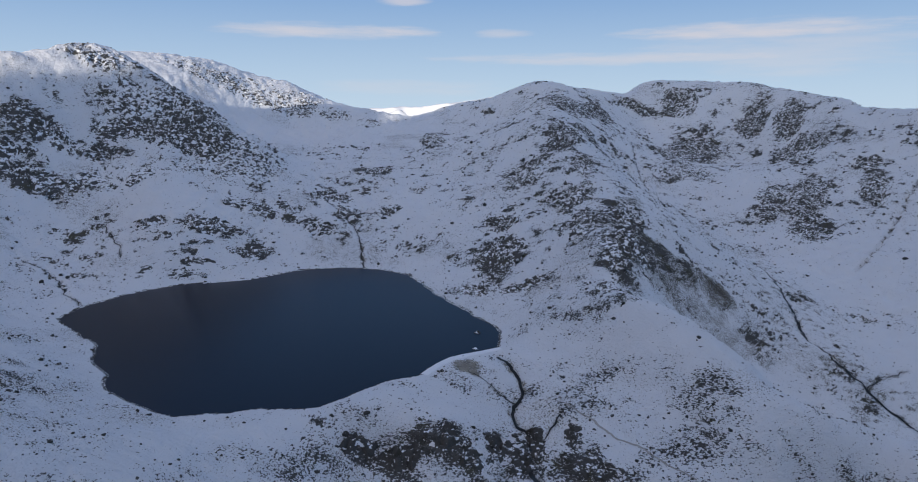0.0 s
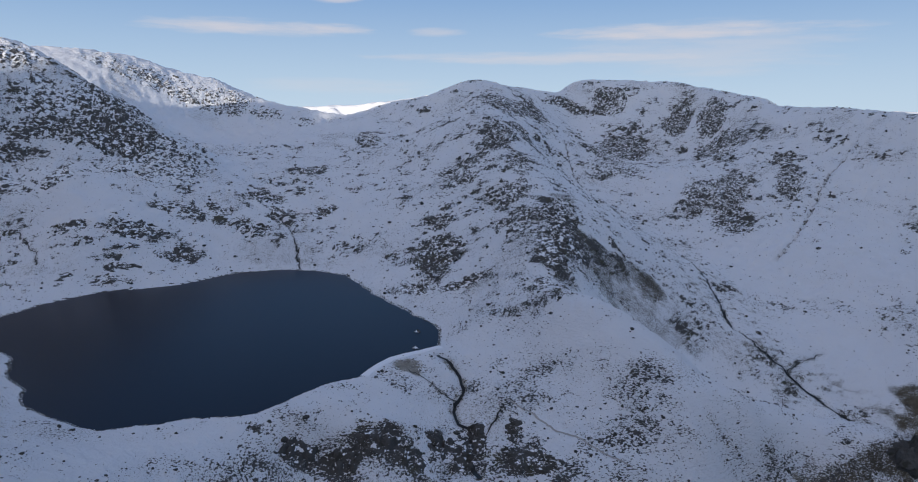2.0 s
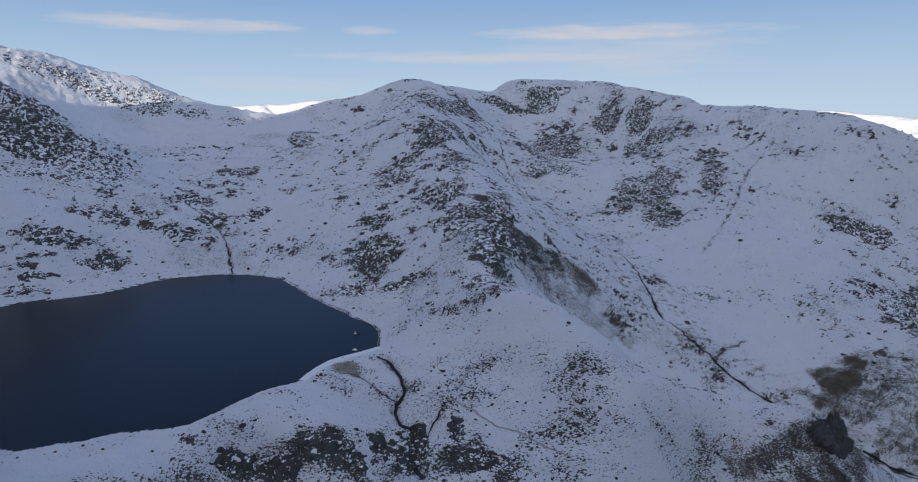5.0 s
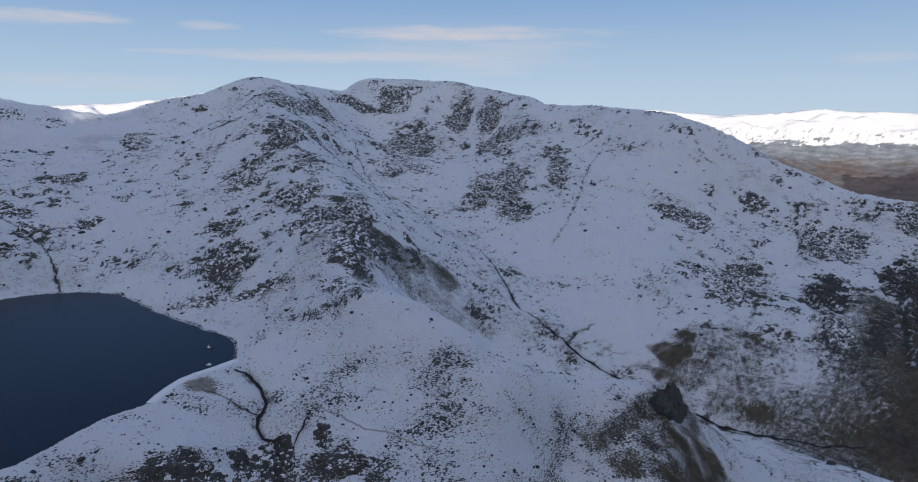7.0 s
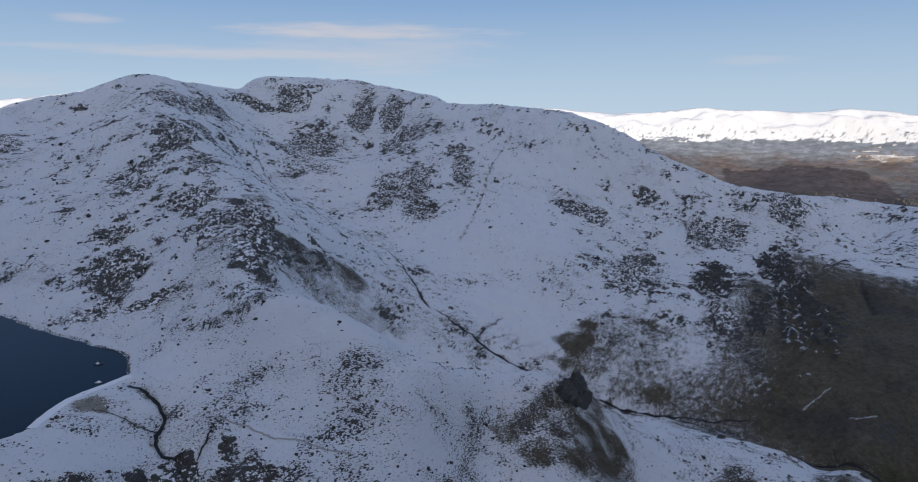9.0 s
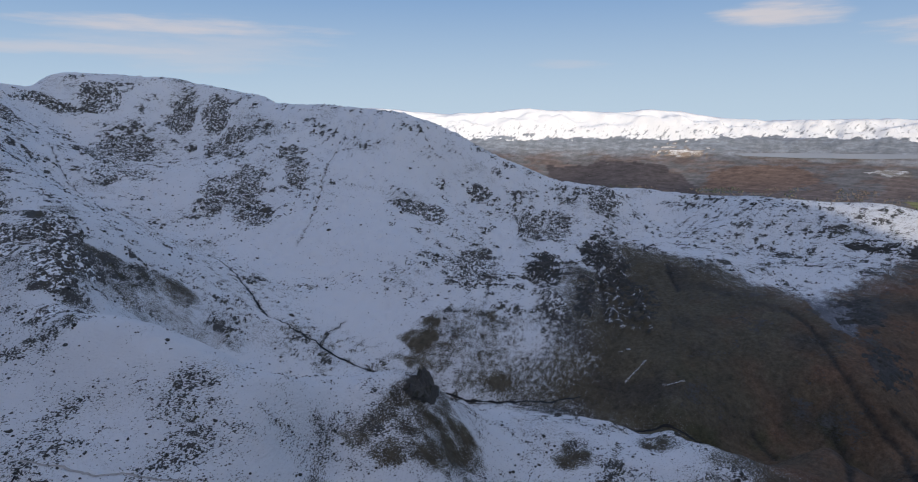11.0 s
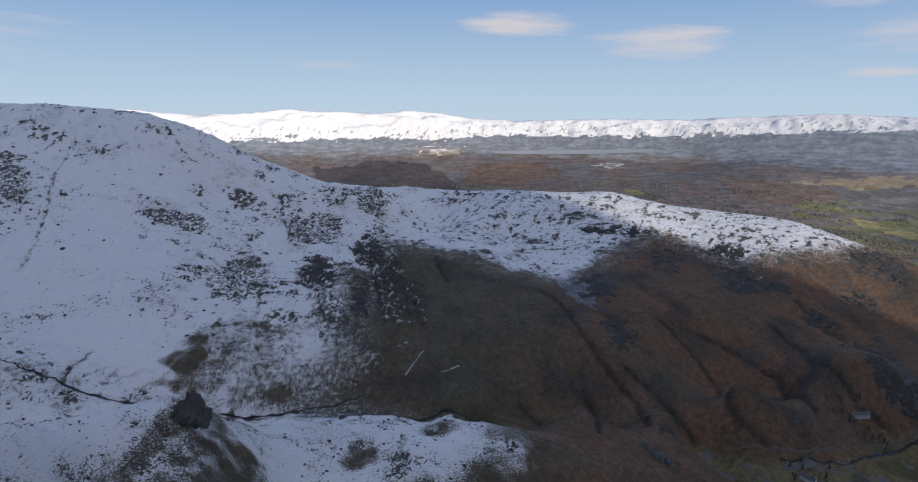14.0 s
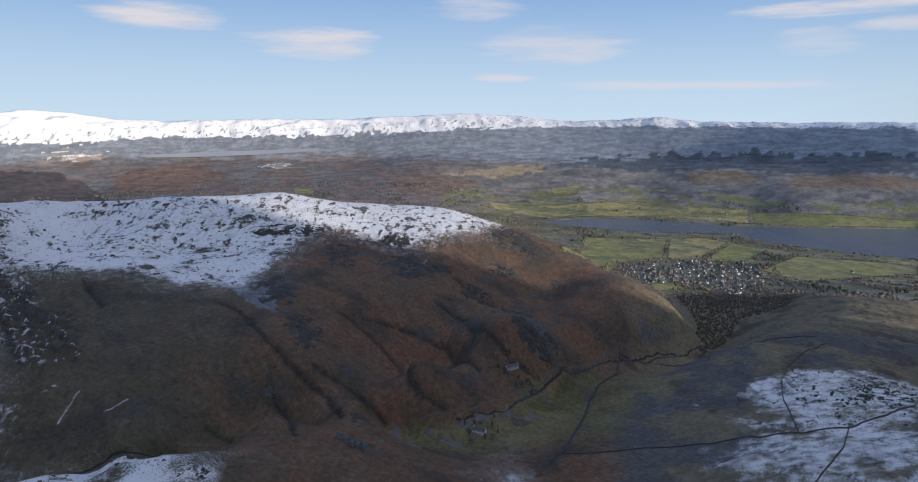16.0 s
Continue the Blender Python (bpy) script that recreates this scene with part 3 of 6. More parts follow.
FACE_GULLY = [(930, 755), (795, 661), (716, 610), (665, 564)]
DELL_LEAT = [(577, 553), (595, 505), (635, 479), (666, 454), (713, 429)]
RIVER = [(1106, -454), (1029, -390), (969, -353), (862, -302), (752, -241), (697, -201)]
RIVER_LOW = [(1106, -454), (1180, -496), (1183, -553), (1215, -640)]
HILL_PATH = [(86, 474), (98, 458), (120, 436), (137, 419), (153, 403), (163, 395)]
TOWER_PATH = [(318, 402), (319, 383), (310, 363)]
SHELF_PATH = [(474, 384), (421, 359), (388, 348), (346, 334)]
MINE_ROAD = [(868, -58), (888, -136), (936, -204), (1022, -294), (1105, -383), (1168, -455)]
MINE_ROAD_LOW = [(1135, -428), (1201, -504), (1181, -558), (1168, -615), (1138, -674), (1118, -737), (1086, -789), (1027, -814)]
QUARRY_TRACK = [(1069, -178), (1035, -225), (1061, -298), (1146, -393), (1198, -468)]
LEVEL_TRACK = [(739, 463), (768, 452), (798, 439), (826, 414)]
WHITE_TRACK = [(767, 368), (778, 341), (811, 323)]
WALL_LOW = [(740, -237), (732, -266), (731, -346), (702, -452), (676, -522), (654, -576), (659, -627), (691, -702)]
WALL_UP = [(677, -527), (732, -554), (796, -588), (870, -636), (921, -681), (979, -755), (1013, -821)]
WALL_NEAR = [(651, -573), (599, -524), (555, -468), (535, -442)]
SNOW_TRACK = [(959, -479), (856, -477), (768, -492), (693, -519), (598, -509), (511, -477)]
GULLY_A = [(1109, 282), (1051, 226), (968, 179), (909, 132), (891, 104), (881, 90), (866, 72), (787, 51)]
GULLY_B = [(1131, 66), (1107, 26), (1089, -3), (1051, -35), (909, -46), (893, -64), (881, -98)]
GULLY_C = [(1136, 29), (1148, -16), (1151, -70), (1142, -96), (1124, -127), (1037, -148), (982, -167)]
GULLY_D = [(917, 96), (909, 67), (892, 26), (870, -6)]
GULLY_E = [(863, 149), (850, 134), (713, 103)]
GULLY_F = [(809, 230), (788, 195)]
GULLY_G = [(1217, 540), (1094, 460)]
GULLY_H = [(1260, -120), (1188, -166), (1064, -185), (1014, -223), (1014, -275)]
GULLY_I = [(1382, -174), (1329, -208), (1294, -252)]
GULLY_J = [(1200, 706), (1033, 586), (870, 476)]
# Black rock ribs that run down the eastern face.
FACE_RIBS = ([(1253, 728), (1115, 627), (975, 542), (867, 455)], [(1230, 660), (1131, 601), (995, 523), (881, 436)], [(1060, 520), (1017, 497), (889, 413)], [(981, 702), (878, 599), (809, 552)], [(1171, 885), (1110, 830), (1059, 779)])
# Outline of the brown slope below the snow.
BRACKEN_RING = [
    (560, 600), (629, 547), (699, 540), (732, 532), (766, 540), (852, 570), (960, 625), (1055, 682), (1072, 637), (1180, 680), (1266, 719), (1281, 673), (1286, 630), (1281, 526),
    (1294, 449), (1230, 363), (1253, 321), (1212, 275), (1296, 259), (1404, 233), (1497, 222), (1564, 196), (1629, 148), (1652, 85), (1604, 14), (1570, -30), (1550, -70), (1580, -115),
    (1621, -179), (1650, -245), (1701, -302), (1800, -360), (1950, -460), (1700, -760), (1250, -820), (1100, -600), (900, -330), (700, -200), (560, -100), (560, 60), (640, 300), (600, 480),
]
SCREE_RUN = [(1242, 294), (1252, 256), (1165, 194), (1070, 171), (1072, 201), (1149, 255)]
DARK_LING = [(1026, 154), (1050, 121), (1002, 100), (975, 136)]
WHITE_LINES = ([(794, 457), (758, 467), (735, 463)], [(769, 413), (734, 442), (695, 457)], [(818, 384), (795, 387), (772, 390)], [(812, 320), (788, 337), (765, 363)], [(813, 426), (789, 444), (776, 462)],
               [(1447, -16), (1463, -48), (1497, -69)], [(1424, -94), (1460, -120), (1493, -132)], [(1481, -101), (1508, -127), (1561, -144)])
# Grass that shows through thin snow: outline and share.
THIN_SNOW = (
    ([(209, 890), (218, 763), (268, 779), (344, 773), (384, 726), (369, 690), (300, 690), (245, 702), (199, 690), (182, 736)], 0.53),
    ([(508, 647), (576, 636), (630, 610), (720, 630), (768, 621), (636, 495), (608, 530), (580, 569), (561, 606)], 0.69),
    ([(300, 419), (340, 414), (384, 420), (582, 572), (428, 397), (427, 386), (290, 393)], 0.72),
    ([(546, 614), (639, 674), (731, 654), (781, 578), (966, 644), (1052, 659), (854, 559), (738, 526), (629, 547)], 0.56),
)
SNOW_BELL = [(889, -574), (917, -632), (889, -800), (794, -806), (489, -512), (573, -401), (686, -411), (680, -509)]
# Far country: outline, colour of the ground, share of it that is bare of snow. The first two rings are moor with a
# cloud's shadow put into the colour.
FAR_LAND = [
    ([(3785, 2044), (3899, 1857), (3940, 1689), (3701, 1459), (3300, 1320), (2600, 1150), (2600, 1400), (3470, 1888)], (0.092, 0.080, 0.084), 1.0),
    ([(3599, 2472), (3851, 2211), (4002, 1832), (3625, 1440), (2600, 1150), (2300, 1400)], (0.092, 0.080, 0.084), 1.0),
    ([(3745, 1460), (4033, 1529), (4182, 1374), (4314, 1127), (4084, 899), (3649, 1089)], (0.195, 0.136, 0.110), 1.0),
    ([(4094, 1999), (4172, 1869), (4249, 1598), (4203, 1652), (4109, 1913)], (0.24, 0.19, 0.15), 0.60),
    ([(4290, 757), (4412, 662), (4416, 528), (4285, 533)], (0.20, 0.18, 0.15), 0.60),
    ([(4166, -364), (4224, -706), (4265, -915), (4232, -1153), (4149, -1071), (4130, -730), (4140, -458)], (0.36, 0.29, 0.20), 0.80),
    ([(4213, -1271), (4277, -1498), (4094, -2009), (3837, -2481), (3328, -3136), (3204, -3039), (3463, -2630), (3769, -2249), (4005, -1769)], (0.120, 0.140, 0.165), 1.0),
    ([(3732, -1923), (3781, -2061), (3663, -2305), (3527, -2264)], (0.26, 0.215, 0.155), 0.85),
    ([(3437, -2355), (3495, -2540), (3375, -2750), (3191, -3029), (3107, -2960), (3294, -2584)], (0.25, 0.195, 0.15), 0.88),
    ([(4153, -38), (4180, -230), (4071, -681), (3844, -570), (3779, -206)], (0.19, 0.145, 0.125), 1.0),
]
# Crags: x, y, half width across the line of the fell, half depth, how bare.
GREAT_HOW_CRAGS = [
    (-669, 1202, 51, 35, 0.70), (-581, 1170, 78, 32, 0.65), (-521, 1249, 54, 91, 0.85), (-536, 1133, 87, 21, 0.90), (-458, 1169, 70, 37, 0.95), (-387, 1174, 51, 45, 0.70), (-605, 1056, 39, 17, 0.80), (-697, 1024, 46, 19, 0.80), (-677, 964, 38, 31, 0.95), (-631, 948, 42, 26, 0.85), (-653, 1035, 34, 18, 0.60), (-702, 1511, 44, 294, 0.80), (-416, 1104, 66, 41, 0.50), (-550, 1010, 85, 36, 0.35),
]
SWIRL_CRAGS = [
    (-701, 1824, 108, 48, 0.40), (-464, 1910, 54, 44, 0.80), (-365, 1883, 44, 38, 0.80), (-585, 1858, 108, 50, 0.40), (-266, 1848, 35, 36, 0.70), (-485, 1853, 89, 23, 0.50),
]
BASIN_CRAGS = [
    (-230, 989, 28, 17, 0.90), (-375, 912, 46, 18, 0.65), (-450, 899, 23, 11, 0.70), (-332, 1022, 50, 31, 0.35), (-370, 876, 18, 8, 0.60), (-302, 892, 30, 14, 0.60), (-192, 1316, 37, 36, 0.70), (-79, 1172, 16, 19, 0.80), (-230, 1134, 32, 36, 0.50), (-73, 1652, 31, 76, 0.50), (-128, 1075, 25, 22, 0.45), (-380, 819, 67, 14, 0.30), (-187, 1067, 30, 25, 0.40),
]
SAILS_CRAGS = [
    (297, 1763, 57, 114, 0.75), (386, 1847, 35, 93, 0.70), (213, 1323, 31, 97, 0.90), (287, 1492, 29, 131, 0.70), (221, 1133, 21, 85, 0.60), (119, 1156, 43, 77, 0.45), (175, 981, 46, 47, 0.55), (217, 836, 24, 54, 1.00), (194, 755, 33, 35, 1.00), (165, 829, 31, 46, 0.65), (58, 846, 32, 58, 0.95), (65, 963, 27, 30, 0.65), (78, 720, 30, 11, 0.70), (24, 754, 24, 38, 0.60), (153, 634, 15, 14, 0.70), (175, 703, 20, 22, 0.80),
]
DELL_SLOPE = [
    (267, 775, 42, 34, 0.80), (316, 782, 43, 28, 0.70), (238, 781, 30, 27, 0.70), (340, 763, 31, 16, 0.50), (246, 903, 30, 70, 0.55), (308, 856, 33, 32, 0.40), (372, 747, 30, 22, 0.60), (291, 730, 40, 18, 0.60), (254, 730, 26, 16, 0.60),
]
DELL_CRAGS = [
    (648, 1785, 63, 119, 0.90), (579, 1754, 43, 93, 0.80), (856, 1906, 35, 102, 0.75), (920, 1814, 37, 92, 0.55), (860, 1625, 51, 80, 0.55), (658, 1311, 41, 77, 0.55), (734, 1334, 35, 88, 0.65), (672, 1216, 32, 44, 0.95), (639, 1147, 36, 45, 0.60), (890, 1405, 31, 32, 0.60), (831, 1279, 28, 83, 0.45), (604, 1259, 26, 42, 0.60), (546, 1575, 60, 153, 0.30), (700, 2092, 51, 64, 0.35), (558, 2081, 60, 25, 0.50),
]
LAD_STONES_CRAGS = [
    (829, 752, 35, 92, 0.90), (905, 775, 34, 117, 0.60), (946, 1006, 19, 28, 0.70), (980, 976, 38, 45, 0.50), (841, 956, 8, 13, 0.90), (561, 847, 19, 11, 0.70), (1167, 850, 27, 80, 0.85), (1204, 811, 34, 80, 0.55), (971, 677, 33, 100, 0.75), (848, 578, 28, 62, 0.70), (1168, 673, 31, 140, 0.85), (1065, 573, 33, 194, 0.90), (1178, 1011, 29, 18, 0.40), (1416, 806, 45, 57, 0.40), (934, 557, 20, 105, 0.60), (999, 490, 35, 162, 0.60),
]
NEAR_CRAGS = [
    (-23, 414, 17, 9, 1.00), (-46, 411, 17, 8, 1.00), (-76, 415, 13, 7, 0.95), (55, 442, 11, 17, 1.00), (48, 416, 12, 12, 1.00), (26, 435, 9, 8, 0.8), (101, 401, 20, 8, 0.80), (-69, 413, 14, 9, 0.95), (-39, 408, 11, 11, 1.00), (-11, 421, 17, 12, 0.80), (10, 407, 15, 10, 0.60), (52, 433, 10, 18, 0.90), (90, 412, 18, 12, 0.75), (32, 429, 12, 13, 0.60), (-103, 426, 5, 4, 0.90), (86, 443, 6, 14, 0.60), (389, 407, 14, 11, 0.80),
]
YEWDALE_CRAGS = [
    (1447, 84, 40, 101, 0.80), (1570, -45, 44, 37, 0.80), (1413, -68, 59, 66, 0.60), (1331, -214, 44, 34, 0.90), (1416, -141, 26, 27, 0.70), (1464, -299, 35, 22, 0.60), (1603, 214, 75, 30, 0.40), (1636, -378, 61, 87, 0.50), (1179, 188, 33, 110, 0.80), (1011, 120, 28, 60, 0.55), (1222, -277, 43, 118, 0.75), (1083, -276, 46, 35, 0.80), (781, 35, 25, 11, 0.60),
]
# Places where dead bracken and grass show through the snow, in the same form.
BARE_PATCHES = [
    (8, 532, 15, 11, 0.95), (615, 646, 25, 32, 1.00), (629, 570, 20, 11, 0.80), (524, 639, 27, 13, 0.80), (430, 448, 32, 55, 0.75), (634, 531, 46, 26, 0.95), (355, 367, 31, 26, 1.00), (312, 397, 14, 17, 0.70), (137, 452, 35, 34, 0.33), (91, 418, 28, 18, 0.45), (-3, 511, 14, 16, 0.50), (237, 387, 21, 13, 0.50), (533, 317, 26, 37, 0.70), (360, 391, 29, 18, 0.60), (241, 424, 36, 13, 0.30), (626, 473, 51, 10, 0.80), (394, 700, 33, 10, 0.60), (202, 471, 14, 17, 0.25), (470, 720, 60, 26, 0.5), (430, 760, 40, 30, 0.4),
]
# Smooth drifts with few stones.
CLEAN_SNOW = [
    (611, 996, 75, 145, 0.90), (578, 738, 78, 56, 0.90), (1013, 1149, 92, 62, 0.70), (816, 1019, 54, 117, 0.80), (-152, 392, 50, 19, 0.90), (173, 535, 52, 28, 0.70), (89, 561, 34, 27, 0.70), (-415, 973, 68, 36, 0.70), (597, 1393, 42, 101, 0.70), (785, 944, 67, 159, 0.90), (1025, 798, 24, 154, 0.70), (1596, 646, 114, 82, 0.70), (1463, 409, 36, 123, 0.80), (-460, 1635, 99, 151, 0.70), (-190, 352, 37, 22, 0.60), (-90, 1106, 61, 72, 0.50),
]
# Fields and waters of the low ground, as rings in plan.
FIELD_A = [(1605, -489), (2819, -976), (2770, -1172), (2763, -1356), (2356, -1142), (2283, -936), (1591, -554)]
FIELD_B = [(2763, -1371), (2797, -1550), (2666, -1608), (2297, -1256), (2354, -1161)]
FIELD_C = [(2286, -1275), (2651, -1620), (2469, -1663), (2268, -1443)]
FIELD_D = [(2130, -1424), (2346, -1718), (2237, -1948), (2122, -2068), (2014, -1968), (1972, -1657), (1961, -1491)]
FIELD_E = [(3793, -672), (3733, -1061), (3688, -1453), (3469, -1870), (3311, -2105), (3137, -2002), (3277, -1773), (3406, -1521), (3476, -956), (3634, -714)]
FIELD_F = [(3294, -2113), (3103, -2384), (2922, -2807), (2884, -2776), (2979, -2297), (3132, -2033)]
FIELD_G = [(1905, -885), (1955, -1012), (1863, -986), (1803, -858)]
FIELD_H = [(3951, -1120), (3929, -1306), (3827, -1256), (3851, -1112)]
FIELD_I = [(4182, -739), (4257, -1160), (4168, -1096), (4106, -765)]
FIELD_J = [(3843, -2014), (3700, -2288), (3613, -2258), (3714, -1952)]
FIELD_K = [(927, -225), (1088, -388), (1126, -438), (971, -349), (919, -262)]
FIELD_L = [(3756, 475), (3792, 393), (3700, 333), (3575, 402)]
CONISTON_RING = [(3312, -895), (3405, -1175), (3305, -1478), (3174, -1719), (3060, -1855), (2958, -2282), (2924, -2520), (2880, -2773), (2262, -2200), (2332, -2081), (2415, -1986), (2522, -1872), (2653, -1789), (2857, -1736), (2916, -1553), (2963, -1359), (3051, -1179), (3159, -1028)]
WINDERMERE_RING = [(4289, 1474), (4404, 1183), (4499, 787), (4569, 381), (4560, 381), (4494, 749), (4401, 1146), (4290, 1440)]
# Buildings and trees of the valley: x, y.
COTTAGES = [(719, 49), (709, 41), (699, 33), (694, 26), (687, 18)]
HOSTEL = [(847, -144), (829, -131)]
WORKS = [(1001, -226)]
FARMS = [(3553, -1421), (3534, -1468), (3567, -1564), (3283, -1845), (3250, -1889), (3312, -1965), (2064, -1743), (1941, -1499), (1968, -1452), (2841, -1727)]
VILLAGE_RING = [(2141, -835), (2240, -989), (2235, -1104), (2297, -1256), (2198, -1347), (2164, -1446), (1985, -1342), (1746, -1079), (1903, -1068), (1979, -1003), (1847, -839), (1497, -601)]
LARCH_WOOD = [(1768, -900), (1807, -1076), (1667, -1123), (1764, -1387), (1430, -1031), (1476, -943), (1201, -683), (1535, -849)]
SPOIL = [(835, -91), (846, -73), (898, -198), (881, -181), (863, -127), (880, -154), (725, -3), (772, -40), (855, -23), (972, -284), (890, -234), (820, -105)]
CRAG_GROUPS = (GREAT_HOW_CRAGS, SWIRL_CRAGS, BASIN_CRAGS, SAILS_CRAGS, DELL_CRAGS, LAD_STONES_CRAGS, NEAR_CRAGS, YEWDALE_CRAGS)
BECKS = ((RED_DELL_BECK, 1.2, 2.8), (DELL_TOP_BECK, 1.2, 2.0), (MINE_BECK, 1.6, 2.0), (TARN_BECK, 1.7, 3.4), (SIDE_BECK, 0.9, 1.6), (DAM_DRAIN, 0.6, 0.8), (INLET_BECK, 0.8, 2.2),
         (WEST_BECK, 0.9, 1.4), (SCREE_BECK, 0.8, 1.2), (GULLY, 0.9, 4.0), (DELL_SIDE_BECK, 1.2, 2.0), (FACE_GULLY, 1.2, 2.5), (DELL_LEAT, 1.6, 1.5), (RIVER, 1.4, 1.6), (RIVER_LOW, 1.2, 1.2))
GULLIES = (GULLY_A, GULLY_B, GULLY_C, GULLY_D, GULLY_E, GULLY_F, GULLY_G, GULLY_H, GULLY_I, GULLY_J)
FIELDS = (FIELD_A, FIELD_B, FIELD_C, FIELD_D, FIELD_E, FIELD_F, FIELD_G, FIELD_H, FIELD_I, FIELD_J, FIELD_K, FIELD_L)
TRACKS = ((MINE_ROAD, 0.9), (MINE_ROAD_LOW, 0.9), (QUARRY_TRACK, 0.5))
# Height of the snow line over the plan: x, y, z.
SNOW_LINE = [
    (1272, 440, -60), (1356, 363, -102), (1300, 500, -62), (649, 560, -138), (616, 575, -140),
    (0, 500, -110), (-300, 800, -110), (500, 900, -140), (600, 720, -150), (720, 610, -155), (850, 560, -140), (920, 640, -130), (960, 560, -95), (1060, 560, -62), (1060, 470, -48), (1180, 660, -50), (900, 230, -55), (860, 330, -62), (1000, 250, -60), (1010, 390, -62), (830, 430, -95), (1250, 330, -92), (1500, 200, -80),
]
SNOW_LINE += [
    (1500, 20, -78), (1650, -180, -72), (1850, -330, -88), (600, 340, -165), (650, 250, -150), (690, 130, -115), (560, -560, -190), (720, -640, -192),
    (1100, -900, -130), (950, -350, -150), (2600, 500, -100), (2600, -600, -100), (2600, 1600, -60), (4650, 1500, 20), (4650, 0, 25), (4500, -1500, 60), (3500, -3100, 90),
    (2800, 3600, 40), (3500, 2500, -10),
]


def spread(x, y, table):
    """A value over the plan, weighted by nearness to the places of a table."""
    top, low = np.zeros(x.shape), np.zeros(x.shape)
    for px, py, v in table:
        w = 1 / ((x - px) ** 2 + (y - py) ** 2 + 1500.0) ** 1.5
        top, low = top + w * v, low + w
    return top / low


def patch(x, y, table, grow=1.0):
    """The strongest of the patches of a table at each point; a patch lies square to its bearing from the plan's middle."""
    out = np.zeros(x.shape)
    for px, py, wide, deep, strength in table:
        deep = min(deep, 110)
        reach = 2.0 * grow * max(wide, deep)
        some = (np.abs(x - px) < reach) & (np.abs(y - py) < reach)
        if some.any():
            far = math.hypot(px, py)
            ox, oy = x[some] - px, y[some] - py
            across, along = (ox * py - oy * px) / far, (ox * px + oy * py) / far
            d = np.hypot(across / (wide * grow), along / (deep * grow))
            out[some] = np.maximum(out[some], strength * smooth(1.35, 0.45, d))
    return out


def woodland(x, y, z):
    """Share of wood on the low ground, in patches that lie along the dale."""
    r, az = np.hypot(x, y), np.degrees(np.arctan2(x, y))
    fall = np.degrees(np.arctan2(z - 220, r))
    lies = fractal(az / 3.0, fall * 1.6, 1.0, 5, 111, 0.62)
    return smooth(-0.25, 0.3, lies) * smooth(1900, 2300, r)


